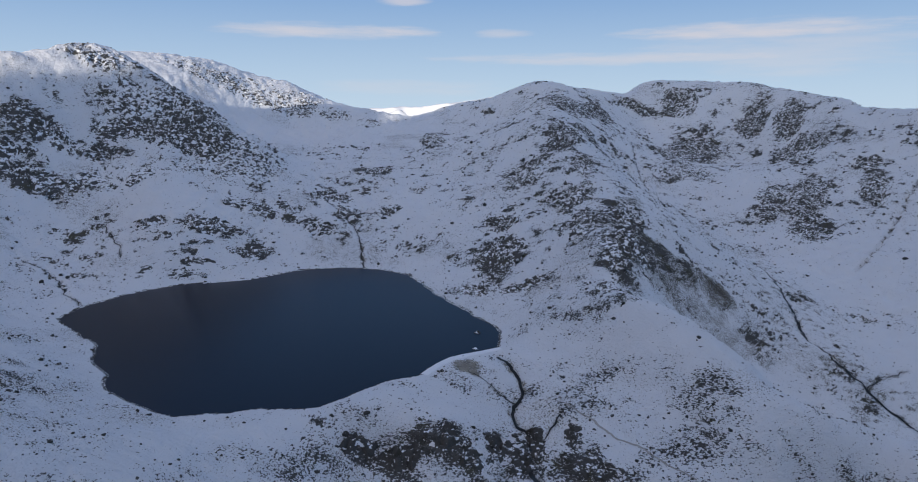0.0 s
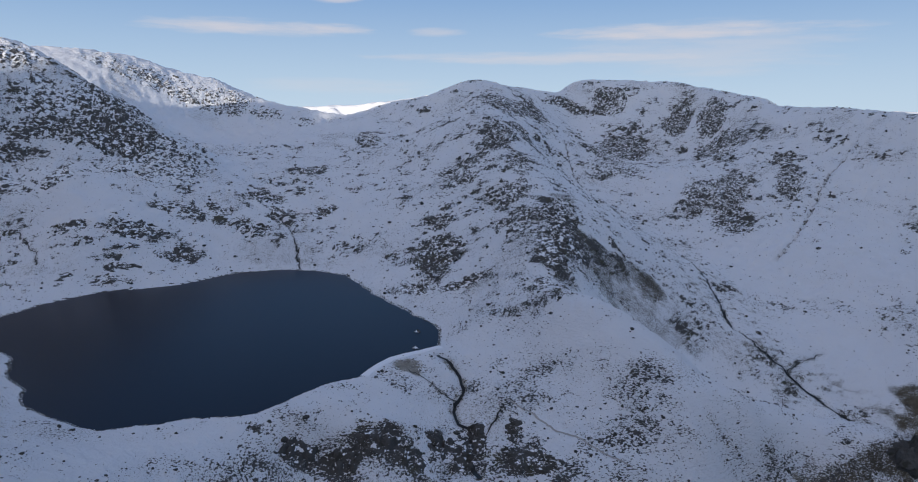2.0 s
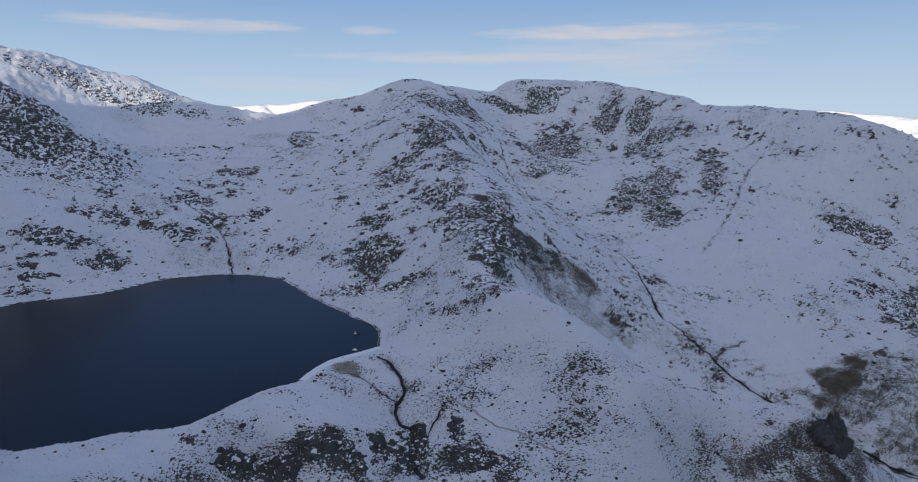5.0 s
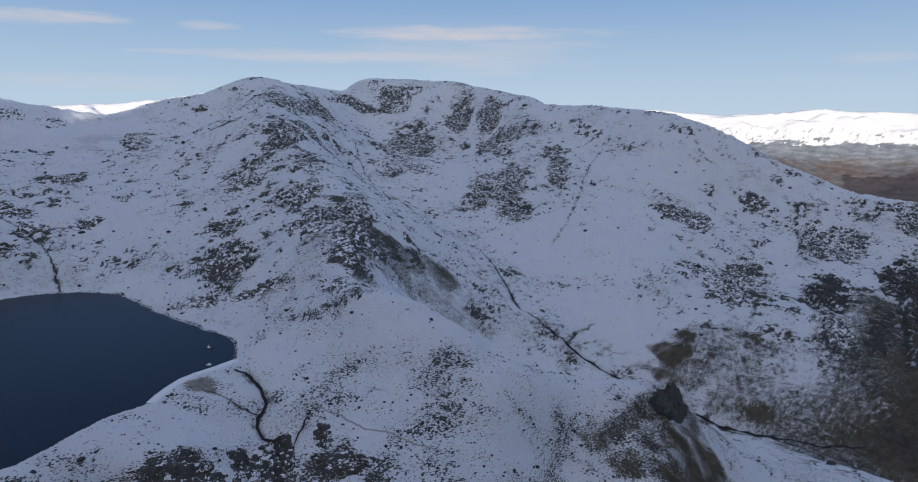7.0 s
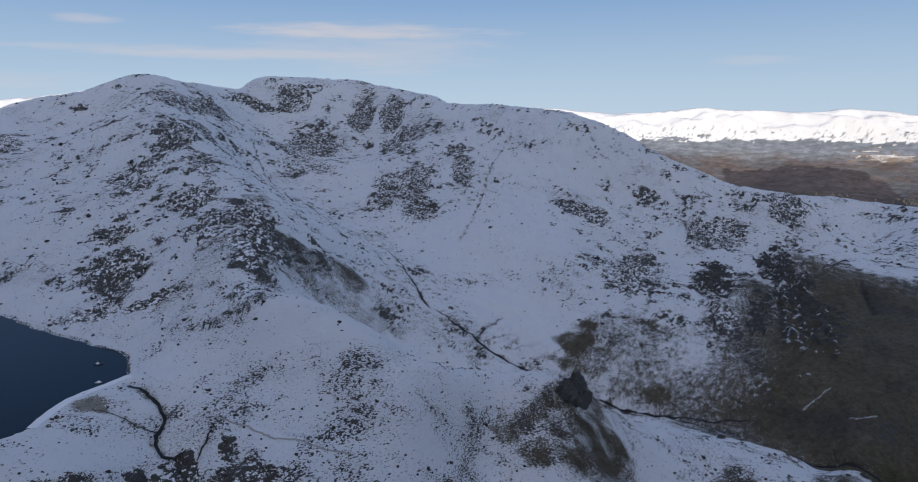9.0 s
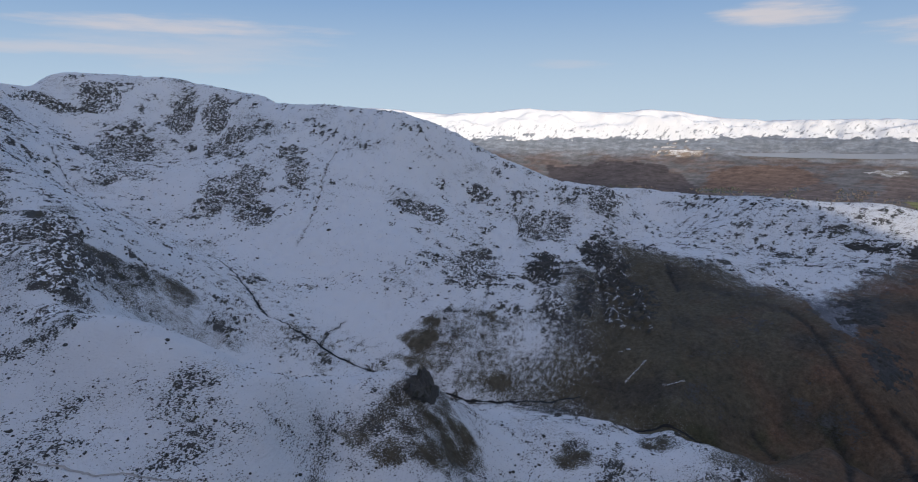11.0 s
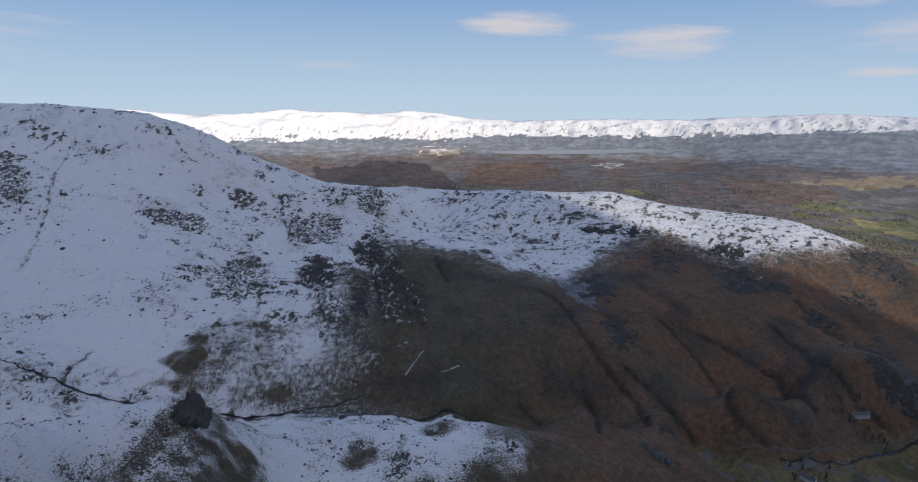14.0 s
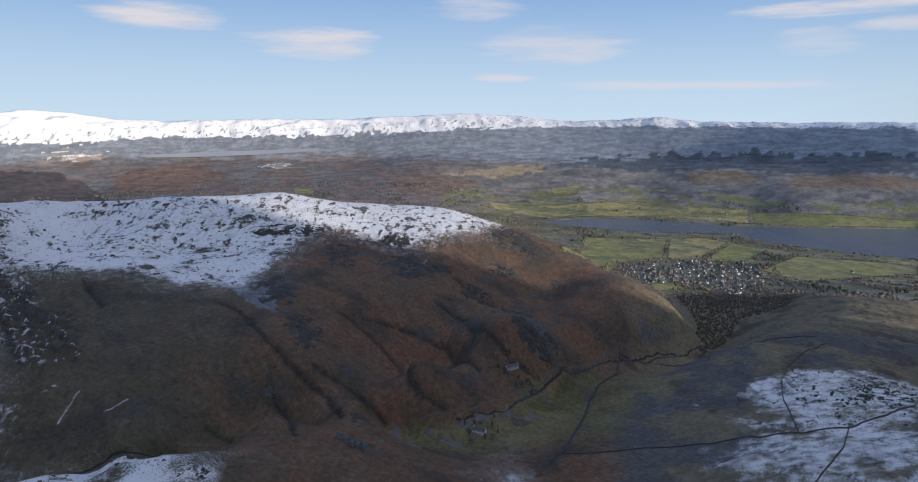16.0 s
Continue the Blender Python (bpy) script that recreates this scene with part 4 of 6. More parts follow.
def surface(x, y, base):
    """The ground in full: height, and what covers it (bare share, rock share, colour of the bare ground)."""
    z = relief(x, y, base)
    wx, wy = x + 13 * fractal(x, y, 42, 3, 141), y + 13 * fractal(x, y, 42, 3, 151)
    r, az = np.hypot(x, y), np.degrees(np.arctan2(x, y))
    low = smooth(-250, -310, base)
    tarn_off = np.full(x.shape, 200.0)
    near = (np.abs(x + 200) < 420) & (np.abs(y - 660) < 420)
    tarn_off[near] = near_line(x[near], y[near], TARN + TARN[:1])[0]
    wet = np.zeros(x.shape, bool)
    wet[near] = inside(x[near], y[near], TARN)
    calm = smooth(2, 60, tarn_off) * (1 - 0.9 * low) * smooth(3300, 2600, r)
    crag = np.zeros(x.shape)
    for table in CRAG_GROUPS:
        crag = np.maximum(crag, (0.8 if table is GREAT_HOW_CRAGS else 0.6 if table is SWIRL_CRAGS else 1.0) * patch(wx, wy, table, 1.1))
    slope_rock = patch(wx, wy, DELL_SLOPE, 1.1)
    # Rough ground at three sizes; knolly in the basin, ribbed down the long faces.
    broad = fractal(x, y, 150, 3, 3)
    knoll = 1 - np.abs(fractal(x + 9 * broad, y, 46, 4, 11))
    small = fractal(x, y, 13, 3, 21)
    reach = 0.45 + 0.9 * smooth(450, 1500, r)
    bracken = smooth(62, 70, az) * smooth(122, 112, az) * smooth(720, 800, r) * smooth(2000, 1700, r)
    z = z + calm * 0.9 * fractal(x, y, 24, 3, 261) * smooth(900, 600, r)
    shelf = smooth(62, 68, az) * smooth(1380, 1480, r) * smooth(2100, 1950, r)
    z = z + calm * (1 - 0.8 * bracken) * (1 - 0.5 * shelf) * reach * (3.6 * broad + 4.2 * (knoll - 0.78) + (0.8 + 0.6 * smooth(800, 1400, r)) * small * (0.6 + knoll * 0.4))
    # Rock ribs and broken ledges.
    ribs = 1 - np.abs(fractal(x, y, 20, 3, 31))
    z = z + calm * crag * (1 - 0.6 * bracken) * (0.35 + 0.5 * reach) * (6.5 * ribs ** 2 - 3.2 + 2.0 * small)
    # Ledges: the ground climbs in steps along the beds of the rock.
    tall = 5.0 + 4.0 * smooth(700, 1600, r)
    shift = 0.8 * fractal(x, y, 40, 3, 201)
    bed = z / tall + shift
    rest = bed - np.floor(bed)
    z = z + np.minimum(crag * 1.1, 1) * calm * 0.85 * ((np.floor(bed) + smooth(0.55, 1.0, rest) - shift) * tall - z)
    bed = z / (2.4 + 1.6 * smooth(700, 1600, r)) + fractal(x, y, 15, 3, 211)
    rest = bed - np.floor(bed)
    riser = smooth(0.55, 0.72, rest) * smooth(1.0, 0.9, rest)
    # Long ribs and runnels down the eastern face, which falls to the west.
    face = smooth(48, 60, az) * smooth(108, 98, az) * smooth(700, 850, r) * smooth(1800, 1500, r)
    turn = radians(24)
    lx, ly = x * math.cos(turn) + y * math.sin(turn), -x * math.sin(turn) + y * math.cos(turn)
    runnel = 1 - np.abs(fractal(lx / 5.5, ly + 12 * broad, 34, 3, 51))
    z = z - face * 2.0 * np.maximum(runnel - 0.62, 0) / 0.38
    cut = np.zeros(x.shape)
    for line in GULLIES:
        some = (x > min(p[0] for p in line) - 90) & (x < max(p[0] for p in line) + 90) & (y > min(p[1] for p in line) - 90) & (y < max(p[1] for p in line) + 90)
        d, _ = near_line(x[some] + 4 * small[some], y[some] + 3 * broad[some], line)
        z[some] -= 4.0 * np.exp(-(d / 5.5) ** 2)
        cut[some] = np.maximum(cut[some], np.exp(-(d / 5.0) ** 2))
    rib = np.zeros(x.shape)
    for line in FACE_RIBS:
        some = (np.abs(x - 1030) < 300) & (np.abs(y - 640) < 330)
        d, _ = near_line(x[some] + 7 * small[some], y[some] + 9 * broad[some], line)
        rib[some] = np.maximum(rib[some], np.exp(-(d / 13) ** 2))
    rib = rib * smooth(-0.55, 0.1, fractal(x, y, 26, 4, 351, 0.6))
    z = z + rib * (2.0 + 6.0 * ribs ** 2)
    beck, banks = np.zeros(x.shape), np.zeros(x.shape)
    for line, wide, deep in BECKS:
        some = (x > min(p[0] for p in line) - 60) & (x < max(p[0] for p in line) + 60) & (y > min(p[1] for p in line) - 60) & (y < max(p[1] for p in line) + 60)
        d, _ = near_line(x[some] + 3.2 * fractal(x[some], y[some], 18, 3, 61), y[some] + 3.2 * fractal(x[some], y[some], 18, 3, 71), line)
        z[some] -= deep * np.exp(-(d / (2.2 * wide + 1.0)) ** 2) * smooth(0.5, 6, tarn_off[some])
        banks[some] = np.maximum(banks[some], smooth(5.0 * wide + 3, wide, d) * (0.75 + 0.6 * small[some]))
        breaks = smooth(-0.5, 0.1, fractal(x[some], y[some], 22, 2, 241)) if line is GULLY else 1.0
        beck[some] = np.maximum(beck[some], breaks * smooth(1.7 * wide + 0.6, 0.7 * wide, d) * (0.75 + 0.5 * small[some]))
    track = np.zeros(x.shape)
    for line, wide in TRACKS:
        d, _ = near_line(x, y, line)
        track = np.maximum(track, smooth(wide + 1.2, wide - 0.4, d))
    white = np.zeros(x.shape)
    for line, wide in ((LEVEL_TRACK, 1.6), (WHITE_TRACK, 1.5), (TOWER_PATH, 1.2), (SHELF_PATH, 1.8), (SNOW_TRACK, 1.6), *((line, 1.3) for line in WHITE_LINES)):
        white = np.maximum(white, 0.65 * smooth(wide + 1.5, wide - 0.6, near_line(x, y, line)[0]) * smooth(-0.35, 0.25, fractal(x, y, 55, 2, 271)))
    # Cover.
    line_z = spread(x, y, SNOW_LINE)
    fine = fractal(x, y, 60, 4, 81)
    bare = smooth(38, -34, z - line_z + 17 * fine + 8 * broad + 15 * fractal(lx / 4, ly, 13, 4, 161) * face)
    # The edge of the brown slope: snow thins out in tongues and flecks.
    slope_side = smooth(620, 690, r) * smooth(2080, 1980, r) * smooth(40, 46, az) * smooth(108, 102, az)
    some = slope_side > 0
    depth = np.zeros(x.shape)
    depth[some] = np.where(inside(x[some], y[some], BRACKEN_RING), 1, -1) * near_line(x[some], y[some], BRACKEN_RING + BRACKEN_RING[:1])[0]
    depth = depth - 16 * rib + 9 * fine + 7 * small + 12 * fractal(lx / 4, ly, 13, 4, 161)
    bare = bare * (1 - slope_side) + slope_side * (0.45 * smooth(-34, 5, depth) + 0.21 * smooth(-5, 40, depth) + 0.34 * smooth(40, 170, depth))
    thin = 0.19 + 0.24 * smooth(-0.4, 0.8, fractal(x, y, 110, 3, 91)) 
    bare = np.maximum(bare, thin * (1 - 0.7 * patch(wx, wy, CLEAN_SNOW, 1.25)))
    bare = np.maximum(bare, shelf * (0.32 + 0.16 * fractal(x, y, 14, 4, 321, 0.65) + 0.12 * fine))
    bare = np.maximum(bare, patch(x, y, [(640, -590, 230, 210, 0.95), (560, -480, 110, 110, 0.8), (366, 368, 34, 36, 0.88), (404, 364, 26, 30, 0.85), (322, 372, 26, 20, 0.8), (529, 319, 22, 26, 0.8), (600, 262, 34, 30, 0.7)]) * (0.72 + 0.45 * fine + 0.2 * small))
    bare = np.maximum(bare, patch(wx, wy, BARE_PATCHES, 1.4) * (0.56 + 0.6 * fine))
    for ring, share in THIN_SNOW:
        some = (x > min(p[0] for p in ring) - 40) & (x < max(p[0] for p in ring) + 40) & (y > min(p[1] for p in ring) - 40) & (y < max(p[1] for p in ring) + 40)
        px, py = x[some] + 9 * small[some] + 8 * fine[some], y[some] + 12 * fine[some]
        lies = np.where(inside(px, py, ring), 1, -1) * near_line(px, py, list(ring) + list(ring)[:1])[0]
        bare[some] = np.maximum(bare[some], smooth(-12, 10, lies) * (share - 0.06 + 0.12 * fine[some] + 0.08 * small[some]))
    far_bare = smooth(4300, 4420, r)
    fall = np.degrees(np.arctan2(z - 220, r))
    snow_foot = np.interp(az, (-20, 40, 62, 67, 72, 85, 96, 101, 112, 125, 140), (-2.0, -2.4, -2.4, -2.35, -2.05, -2.0, -1.6, -1.35, -1.15, -1.1, -1.1))
    speck = fractal(az * 0.5, fall * 6.5, 1.0, 5, 99, 0.6)
    white_top = smooth(-0.16, 0.14, fall - snow_foot + (0.36 - 0.26 * smooth(92, 106, az)) * fractal(az / 2.5, fall * 3.0, 1.0, 5, 95, 0.65))
    # Darker flecks on far snow: grass, and shaded valleys put into the cover.
    far_cover = 1 - white_top * (0.80 - 0.5 * smooth(-0.25, 0.9, fractal(az * 3.2 + 1.6 * fall, fall * 18, 1.0, 5, 131, 0.6)) * smooth(2.4, 0.4, fall - snow_foot))
    spurs = fractal(az / 1.7 + r / 210, r / 120, 1.0, 5, 133, 0.6)
    z = z + far_bare * white_top * (7 * spurs + 24 * (0.22 - np.abs(fractal(az / 4.5 + r / 220, r / 200, 1.0, 5, 331, 0.6))) * smooth(4742, 4680, r))
    bare = bare * (1 - far_bare) + far_cover * far_bare
    # Far hills out of view are sunk so that sunlight reaches the vale.
    z = z - 260 * smooth(137, 142, az) * smooth(3800, 4300, r)
    lean = fractal(x, y, 70, 4, 101)
    wide_crag = np.zeros(x.shape)
    for table in CRAG_GROUPS:
        wide_crag = np.maximum(wide_crag, (0.4 if table is GREAT_HOW_CRAGS else 0.2 if table is SWIRL_CRAGS else 1.0) * patch(wx, wy, table, 2.0))
    rock = np.maximum(calm, 0.85 * smooth(1, 9, tarn_off) * (1 - low) * (r < 1200)) * (0.435 + 0.2 * lean + 0.24 * fractal(x, y, 24, 4, 301) + 0.20 * riser * (0.6 + lean) + 0.18 * wide_crag + 0.26 * crag * (1 + 0.8 * lean)) * (1 - 0.45 * smooth(0.5, 0.9, bare))
    rock = rock + 0.16 * patch(wx, wy, NEAR_CRAGS, 1.2) * (0.7 + 0.8 * lean)
    rock = rock * (1 - 0.08 * smooth(-250, -400, x) * smooth(900, 1000, y)) * (1 - 0.62 * smooth(1580, 1700, y) * smooth(0, -120, x))
    rock = rock * (1 - 0.5 * patch(wx, wy, CLEAN_SNOW, 1.25))
    rock = np.maximum(rock, rib * (0.78 + 0.5 * fractal(x, y, 15, 3, 341)))
    rock = np.maximum(rock, 0.44 * bracken * (1 + 0.9 * lean))
    rock = np.maximum(rock, shelf * (0.52 + 0.42 * fractal(x / 1.4, y, 18, 4, 321, 0.65)))
    bare = bare * (1 - rib * 0.75 * smooth(0.0, 0.5, fractal(x, y, 9, 3, 361)))
    rock = np.maximum(rock, 0.6 * beck)
    rock = np.maximum(rock, 0.85 * smooth(3.6, 0.8, tarn_off))
    rock = np.maximum(rock, 0.55 * cut * (1 - low))
    bare = np.maximum(bare, 0.82 * slope_rock * (1 + 0.3 * fine))
    rock = np.maximum(rock, 0.9 * slope_rock * (1 + 0.4 * lean))
    bare = np.maximum(bare, 0.62 * banks)
    rock = np.maximum(rock, 0.55 * banks * calm)
    dell = smooth(120, 30, near_line(x, y, RED_DELL_BECK[2:12])[0]) * smooth(60, 0, z) * (y > 560)
    streak = fractal(x / 3, y, 6, 3, 231) + 0.5 * fine
    bare = np.maximum(bare, dell * (0.32 + 0.24 * smooth(-0.1, 0.7, streak)))
    mouth = np.exp(-((x - 700) ** 2 + (y - 520) ** 2) / 150.0 ** 2)
    bare = bare * (1 - mouth * np.clip(0.10 + 0.25 * fractal(x, y, 4, 3, 311), 0, 0.3))
    snow_back = white * smooth(0.5, 1.0, bare)
    bare = bare * (1 - 0.75 * snow_back)
    wood = woodland(x, y, z)
    olive, rust, heath = np.array((0.100, 0.086, 0.060)), np.array((0.158, 0.093, 0.060)), np.array((0.066, 0.058, 0.049))
    warm = smooth(70, 86, az + 6 * fine) * smooth(60, -140, z + 30 * fine - 40)
    warm = np.clip(warm * (0.75 + 0.5 * broad) * smooth(120, 112, az + 3 * fine), 0, 1)[..., None]
    tint = olive * (1 - warm) + rust * warm
    pale = smooth(110, 118, az)[..., None] * 0.8
    tint = tint * (1 - pale) + np.array((0.19, 0.165, 0.112)) * pale
    dark = smooth(0.05, 0.7, fractal(x, y, 90, 4, 121))[..., None] * 0.75
    tint = tint * (1 - dark) + heath * dark
    # Gully beds: darker heather, with their shade put into the tint as well.
    tint = tint * (1 - 0.75 * cut[..., None]) + heath * 0.8 * 0.75 * cut[..., None]
    # Paler eastward and bluer far off: distance haze put into the ground's colour.
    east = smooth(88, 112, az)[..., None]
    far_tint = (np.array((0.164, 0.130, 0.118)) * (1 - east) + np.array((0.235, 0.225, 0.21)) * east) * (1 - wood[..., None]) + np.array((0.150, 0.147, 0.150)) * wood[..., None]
    painted_haze = (smooth(-4.3, -3.0, fall + 0.35 * speck + 0.6 * smooth(75, 110, az)) * smooth(3900, 4100, r))[..., None]
    far_tint = far_tint * (1 - painted_haze) + (np.array((0.185, 0.21, 0.25)) * (1 - east) + np.array((0.25, 0.285, 0.335)) * east) * painted_haze
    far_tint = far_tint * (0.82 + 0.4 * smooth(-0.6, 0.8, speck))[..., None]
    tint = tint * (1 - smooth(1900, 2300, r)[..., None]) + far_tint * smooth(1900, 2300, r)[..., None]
    moss = (smooth(0.0, 0.6, fractal(x, y, 75, 4, 381)) * bracken * smooth(960, 840, r) * 0.6)[..., None]
    tint = tint * (1 - moss) + np.array((0.060, 0.064, 0.032)) * moss
    green = smooth(-225, -245, z) * smooth(1300, 900, r) * 0.6 + smooth(-320, -335, z) * smooth(1300, 1700, r) * smooth(3900, 3500, r) * (0.55 + 0.35 * fine)
    green = np.clip(green, 0, 1)
    tint = tint * (1 - green[..., None]) + np.array((0.115, 0.120, 0.055)) * (0.9 + 0.5 * smooth(1500, 1200, r))[..., None] * green[..., None]
    for k, ring in enumerate(FIELDS):
        some = (x > min(p[0] for p in ring) - 5) & (x < max(p[0] for p in ring) + 5) & (y > min(p[1] for p in ring) - 5) & (y < max(p[1] for p in ring) + 5)
        lies = inside(x[some] + 12 * fine[some], y[some] + 12 * broad[some], ring)
        shade = (np.array((0.30, 0.285, 0.12)), np.array((0.36, 0.315, 0.15)), np.array((0.26, 0.265, 0.11)))[k % 3]
        if ring is FIELD_I or ring is FIELD_J:
            shade = np.array((0.26, 0.19, 0.12))
        if ring is FIELD_K:
            shade = np.array((0.125, 0.118, 0.055))
        part_t = tint[some]
        part_t[lies] = shade * (0.85 + 0.2 * fine[some][lies, None])
        tint[some] = part_t
    # Woods, moors (one with its cloud shadow painted in) and clearings of the far country, then small pastures among
    # the nearer woods.
    for ring, shade, share in FAR_LAND:
        some = (x > min(p[0] for p in ring) - 60) & (x < max(p[0] for p in ring) + 60) & (y > min(p[1] for p in ring) - 60) & (y < max(p[1] for p in ring) + 60) & (r > 2200)
        lies = inside(x[some] + 30 * fine[some] + 18 * speck[some], y[some] + 30 * broad[some] + 30 * speck[some], ring)
        part_t, part_b = tint[some], bare[some]
        part_t[lies] = np.array(shade) * (0.9 + 0.3 * speck[some][lies, None])
        part_b[lies] = np.minimum(part_b[lies], share + 0.25 * speck[some][lies])
        tint[some], bare[some] = part_t, part_b
    ca, cf = np.floor(az / 1.9 + 0.6 * fine + 0.5 * speck), np.floor(fall / 0.24 + 0.5 * broad)
    dice = np.mod(np.sin(ca * 127.1 + cf * 311.7) * 43758.5453, 1.0)
    field = ((dice < 0.42) & (r > 2500) & (fall < -6.2 - 0.4 * fine) & (az > 96) & (z < -250))[..., None]
    hue = np.where((dice < 0.2)[..., None], np.array((0.19, 0.20, 0.105)), np.array((0.24, 0.235, 0.13)))
    tint = np.where(field, hue * (0.9 + 0.2 * speck[..., None]), tint)
    # Slate tips and old workings.
    tip = np.maximum(patch(x, y, [(1088, -288, 48, 40, 1.0), (1225, -277, 40, 70, 0.8), (1190, 185, 32, 70, 0.9), (1420, -70, 45, 55, 0.7)], 1.0), 0)[..., None]
    tint = tint * (1 - tip) + np.array((0.085, 0.09, 0.095)) * tip
    for ring, shade, share in ((SCREE_RUN, (0.15, 0.155, 0.175), 0.72), (DARK_LING, (0.07, 0.066, 0.064), 1.0)):
        some = (np.abs(x - 1120) < 260) & (np.abs(y - 190) < 220)
        lies = inside(x[some] + 9 * small[some], y[some] + 12 * fine[some], ring)
        part_t, part_b = tint[some], bare[some]
        part_t[lies], part_b[lies] = np.array(shade), np.minimum(part_b[lies], share)
        tint[some], bare[some] = part_t, part_b
    # Heather and frosted grass on the shaded side of the dale.
    bell = smooth(111, 115, az) * smooth(450, 560, r) * smooth(1500, 1350, r) * smooth(-275, -255, z)
    ling = (bell * 0.9 * smooth(-0.35, 0.3, fractal(x, y, 130, 5, 281, 0.6)))[..., None]
    tint = tint * (1 - ling) + np.array((0.098, 0.098, 0.102)) * ling
    bare = np.maximum(bare, bell * (0.62 + 0.15 * small))
    bare = bare * (1 - 0.26 * bell * smooth(-0.1, 0.6, fractal(x, y, 60, 4, 291, 0.6)))
    some = (np.abs(x - 700) < 300) & (np.abs(y + 600) < 300)
    px, py = x[some] + 18 * fine[some] + 6 * small[some], y[some] + 18 * broad[some]
    lies = np.where(inside(px, py, SNOW_BELL), 1, -1) * near_line(px, py, SNOW_BELL + SNOW_BELL[:1])[0]
    bare[some] -= smooth(-25, 45, lies) * np.clip(bare[some] - (0.50 + 0.15 * fine[some] + 0.14 * small[some]), 0, 1)
    frosted = (smooth(850, 600, r) * smooth(-150, -95, z) * smooth(40, 34, az))[..., None]
    tint = tint * (1 - frosted) + np.array((0.29, 0.27, 0.23)) * frosted
    # Wet becks, black ribs, and shade painted along the gully beds.
    wet_or_shaded = np.maximum(np.maximum(beck, 1.7 * rib * smooth(-0.2, 0.5, fractal(x, y, 12, 3, 371))), 1.3 * cut * smooth(0.3, 0.9, cut))
    return z, np.clip(bare, 0, 1), np.clip(rock, 0, 1), wet_or_shaded, np.clip(tint, 0.01, 1)


DETAIL = 0.95
azimuths = np.radians(np.r_[np.arange(-180, -42, 1.5), np.arange(-42, 142, 0.15 / DETAIL), np.arange(142, 180, 1.5)])
radii = [0.02, 20.0, 60.0, 120.0, 180.0, 240.0, 300.0]
while radii[-1] < 4500:
    radii.append(radii[-1] * (1 + 0.0052 / DETAIL))
radii = np.r_[radii, np.arange(radii[-1] + 10, 4800, 7.0)]
gx, gy = radii[:, None] * np.sin(azimuths), radii[:, None] * np.cos(azimuths)
gz, bare, rock, wet_shade, tint = surface(gx, gy, plate(gx, gy))
# Snow does not lie on steep rock.
dz_r = np.gradient(gz, axis=0) / np.gradient(radii)[:, None]
dz_a = np.gradient(gz, axis=1) / (radii[:, None] * np.gradient(azimuths))
steep = np.hypot(dz_r, dz_a)
rock = np.clip(rock + 0.35 * smooth(1.1, 2.2, steep) * (radii[:, None] < 3000), 0, 1)
rows_n, cols_n = gx.shape
index = np.arange(rows_n * cols_n).reshape(rows_n, cols_n)
nxt = np.roll(index, -1, 1)
quads = np.stack([index[:-1], nxt[:-1], nxt[1:], index[1:]], -1).reshape(-1, 4)
ground_mesh = make_mesh("ground", np.stack([gx, gy, gz], -1).reshape(-1, 3), quads)
for name, channels in (("cover", np.stack([bare, rock, 0.42 * wet_shade, np.ones_like(bare)], -1)), ("tint", np.concatenate([tint, np.ones_like(bare)[..., None]], -1))):
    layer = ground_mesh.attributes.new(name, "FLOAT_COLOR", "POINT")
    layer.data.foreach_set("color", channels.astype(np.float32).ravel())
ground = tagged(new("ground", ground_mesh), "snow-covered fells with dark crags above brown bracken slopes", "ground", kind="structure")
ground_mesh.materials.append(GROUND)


def height(x, y):
    """Finished ground height at one place, read from the ground's own grid."""
    r, a = math.hypot(x, y), math.atan2(x, y)
    i, j = int(np.clip(np.searchsorted(radii, r) - 1, 0, rows_n - 2)), int(np.clip(np.searchsorted(azimuths, a) - 1, 0, cols_n - 2))
    u, v = (r - radii[i]) / (radii[i + 1] - radii[i]), (a - azimuths[j]) / (azimuths[j + 1] - azimuths[j])
    return float((gz[i, j] * (1 - v) + gz[i, j + 1] * v) * (1 - u) + (gz[i + 1, j] * (1 - v) + gz[i + 1, j + 1] * v) * u)


def part(name, bm, material, parent=None, label=""):
    """Links a bmesh as one mesh object under a thing or a part."""
    me = bpy.data.meshes.new(name)
    bm.to_mesh(me)
    bm.free()
    me.materials.append(material)
    ob = new(name, me)
    ob.parent = parent
    return tagged(ob, label)


def water_sheet(name, ring, z, label, material=None):
    bm = bmesh.new()
    face = bm.faces.new([bm.verts.new((x, y, z)) for x, y in ring])
    bmesh.ops.triangulate(bm, faces=[face])
    ob = tagged(part(name, bm, material or WATER), label, "lake", kind="structure")
    return ob


def outward(ring, d):
    """The ring pushed outwards from its middle by about d metres."""
    cx, cy = sum(p[0] for p in ring) / len(ring), sum(p[1] for p in ring) / len(ring)
    return [(x + (x - cx) / math.hypot(x - cx, y - cy) * d, y + (y - cy) / math.hypot(x - cx, y - cy) * d) for x, y in ring]


water_sheet("tarn_water", outward(TARN, 6.0), 0.0, "still dark blue mountain tarn below snowy fells")
water_sheet("lake_water", outward(CONISTON_RING, 4.0), -362.5, "long blue-grey lake in the green valley", LAKE)
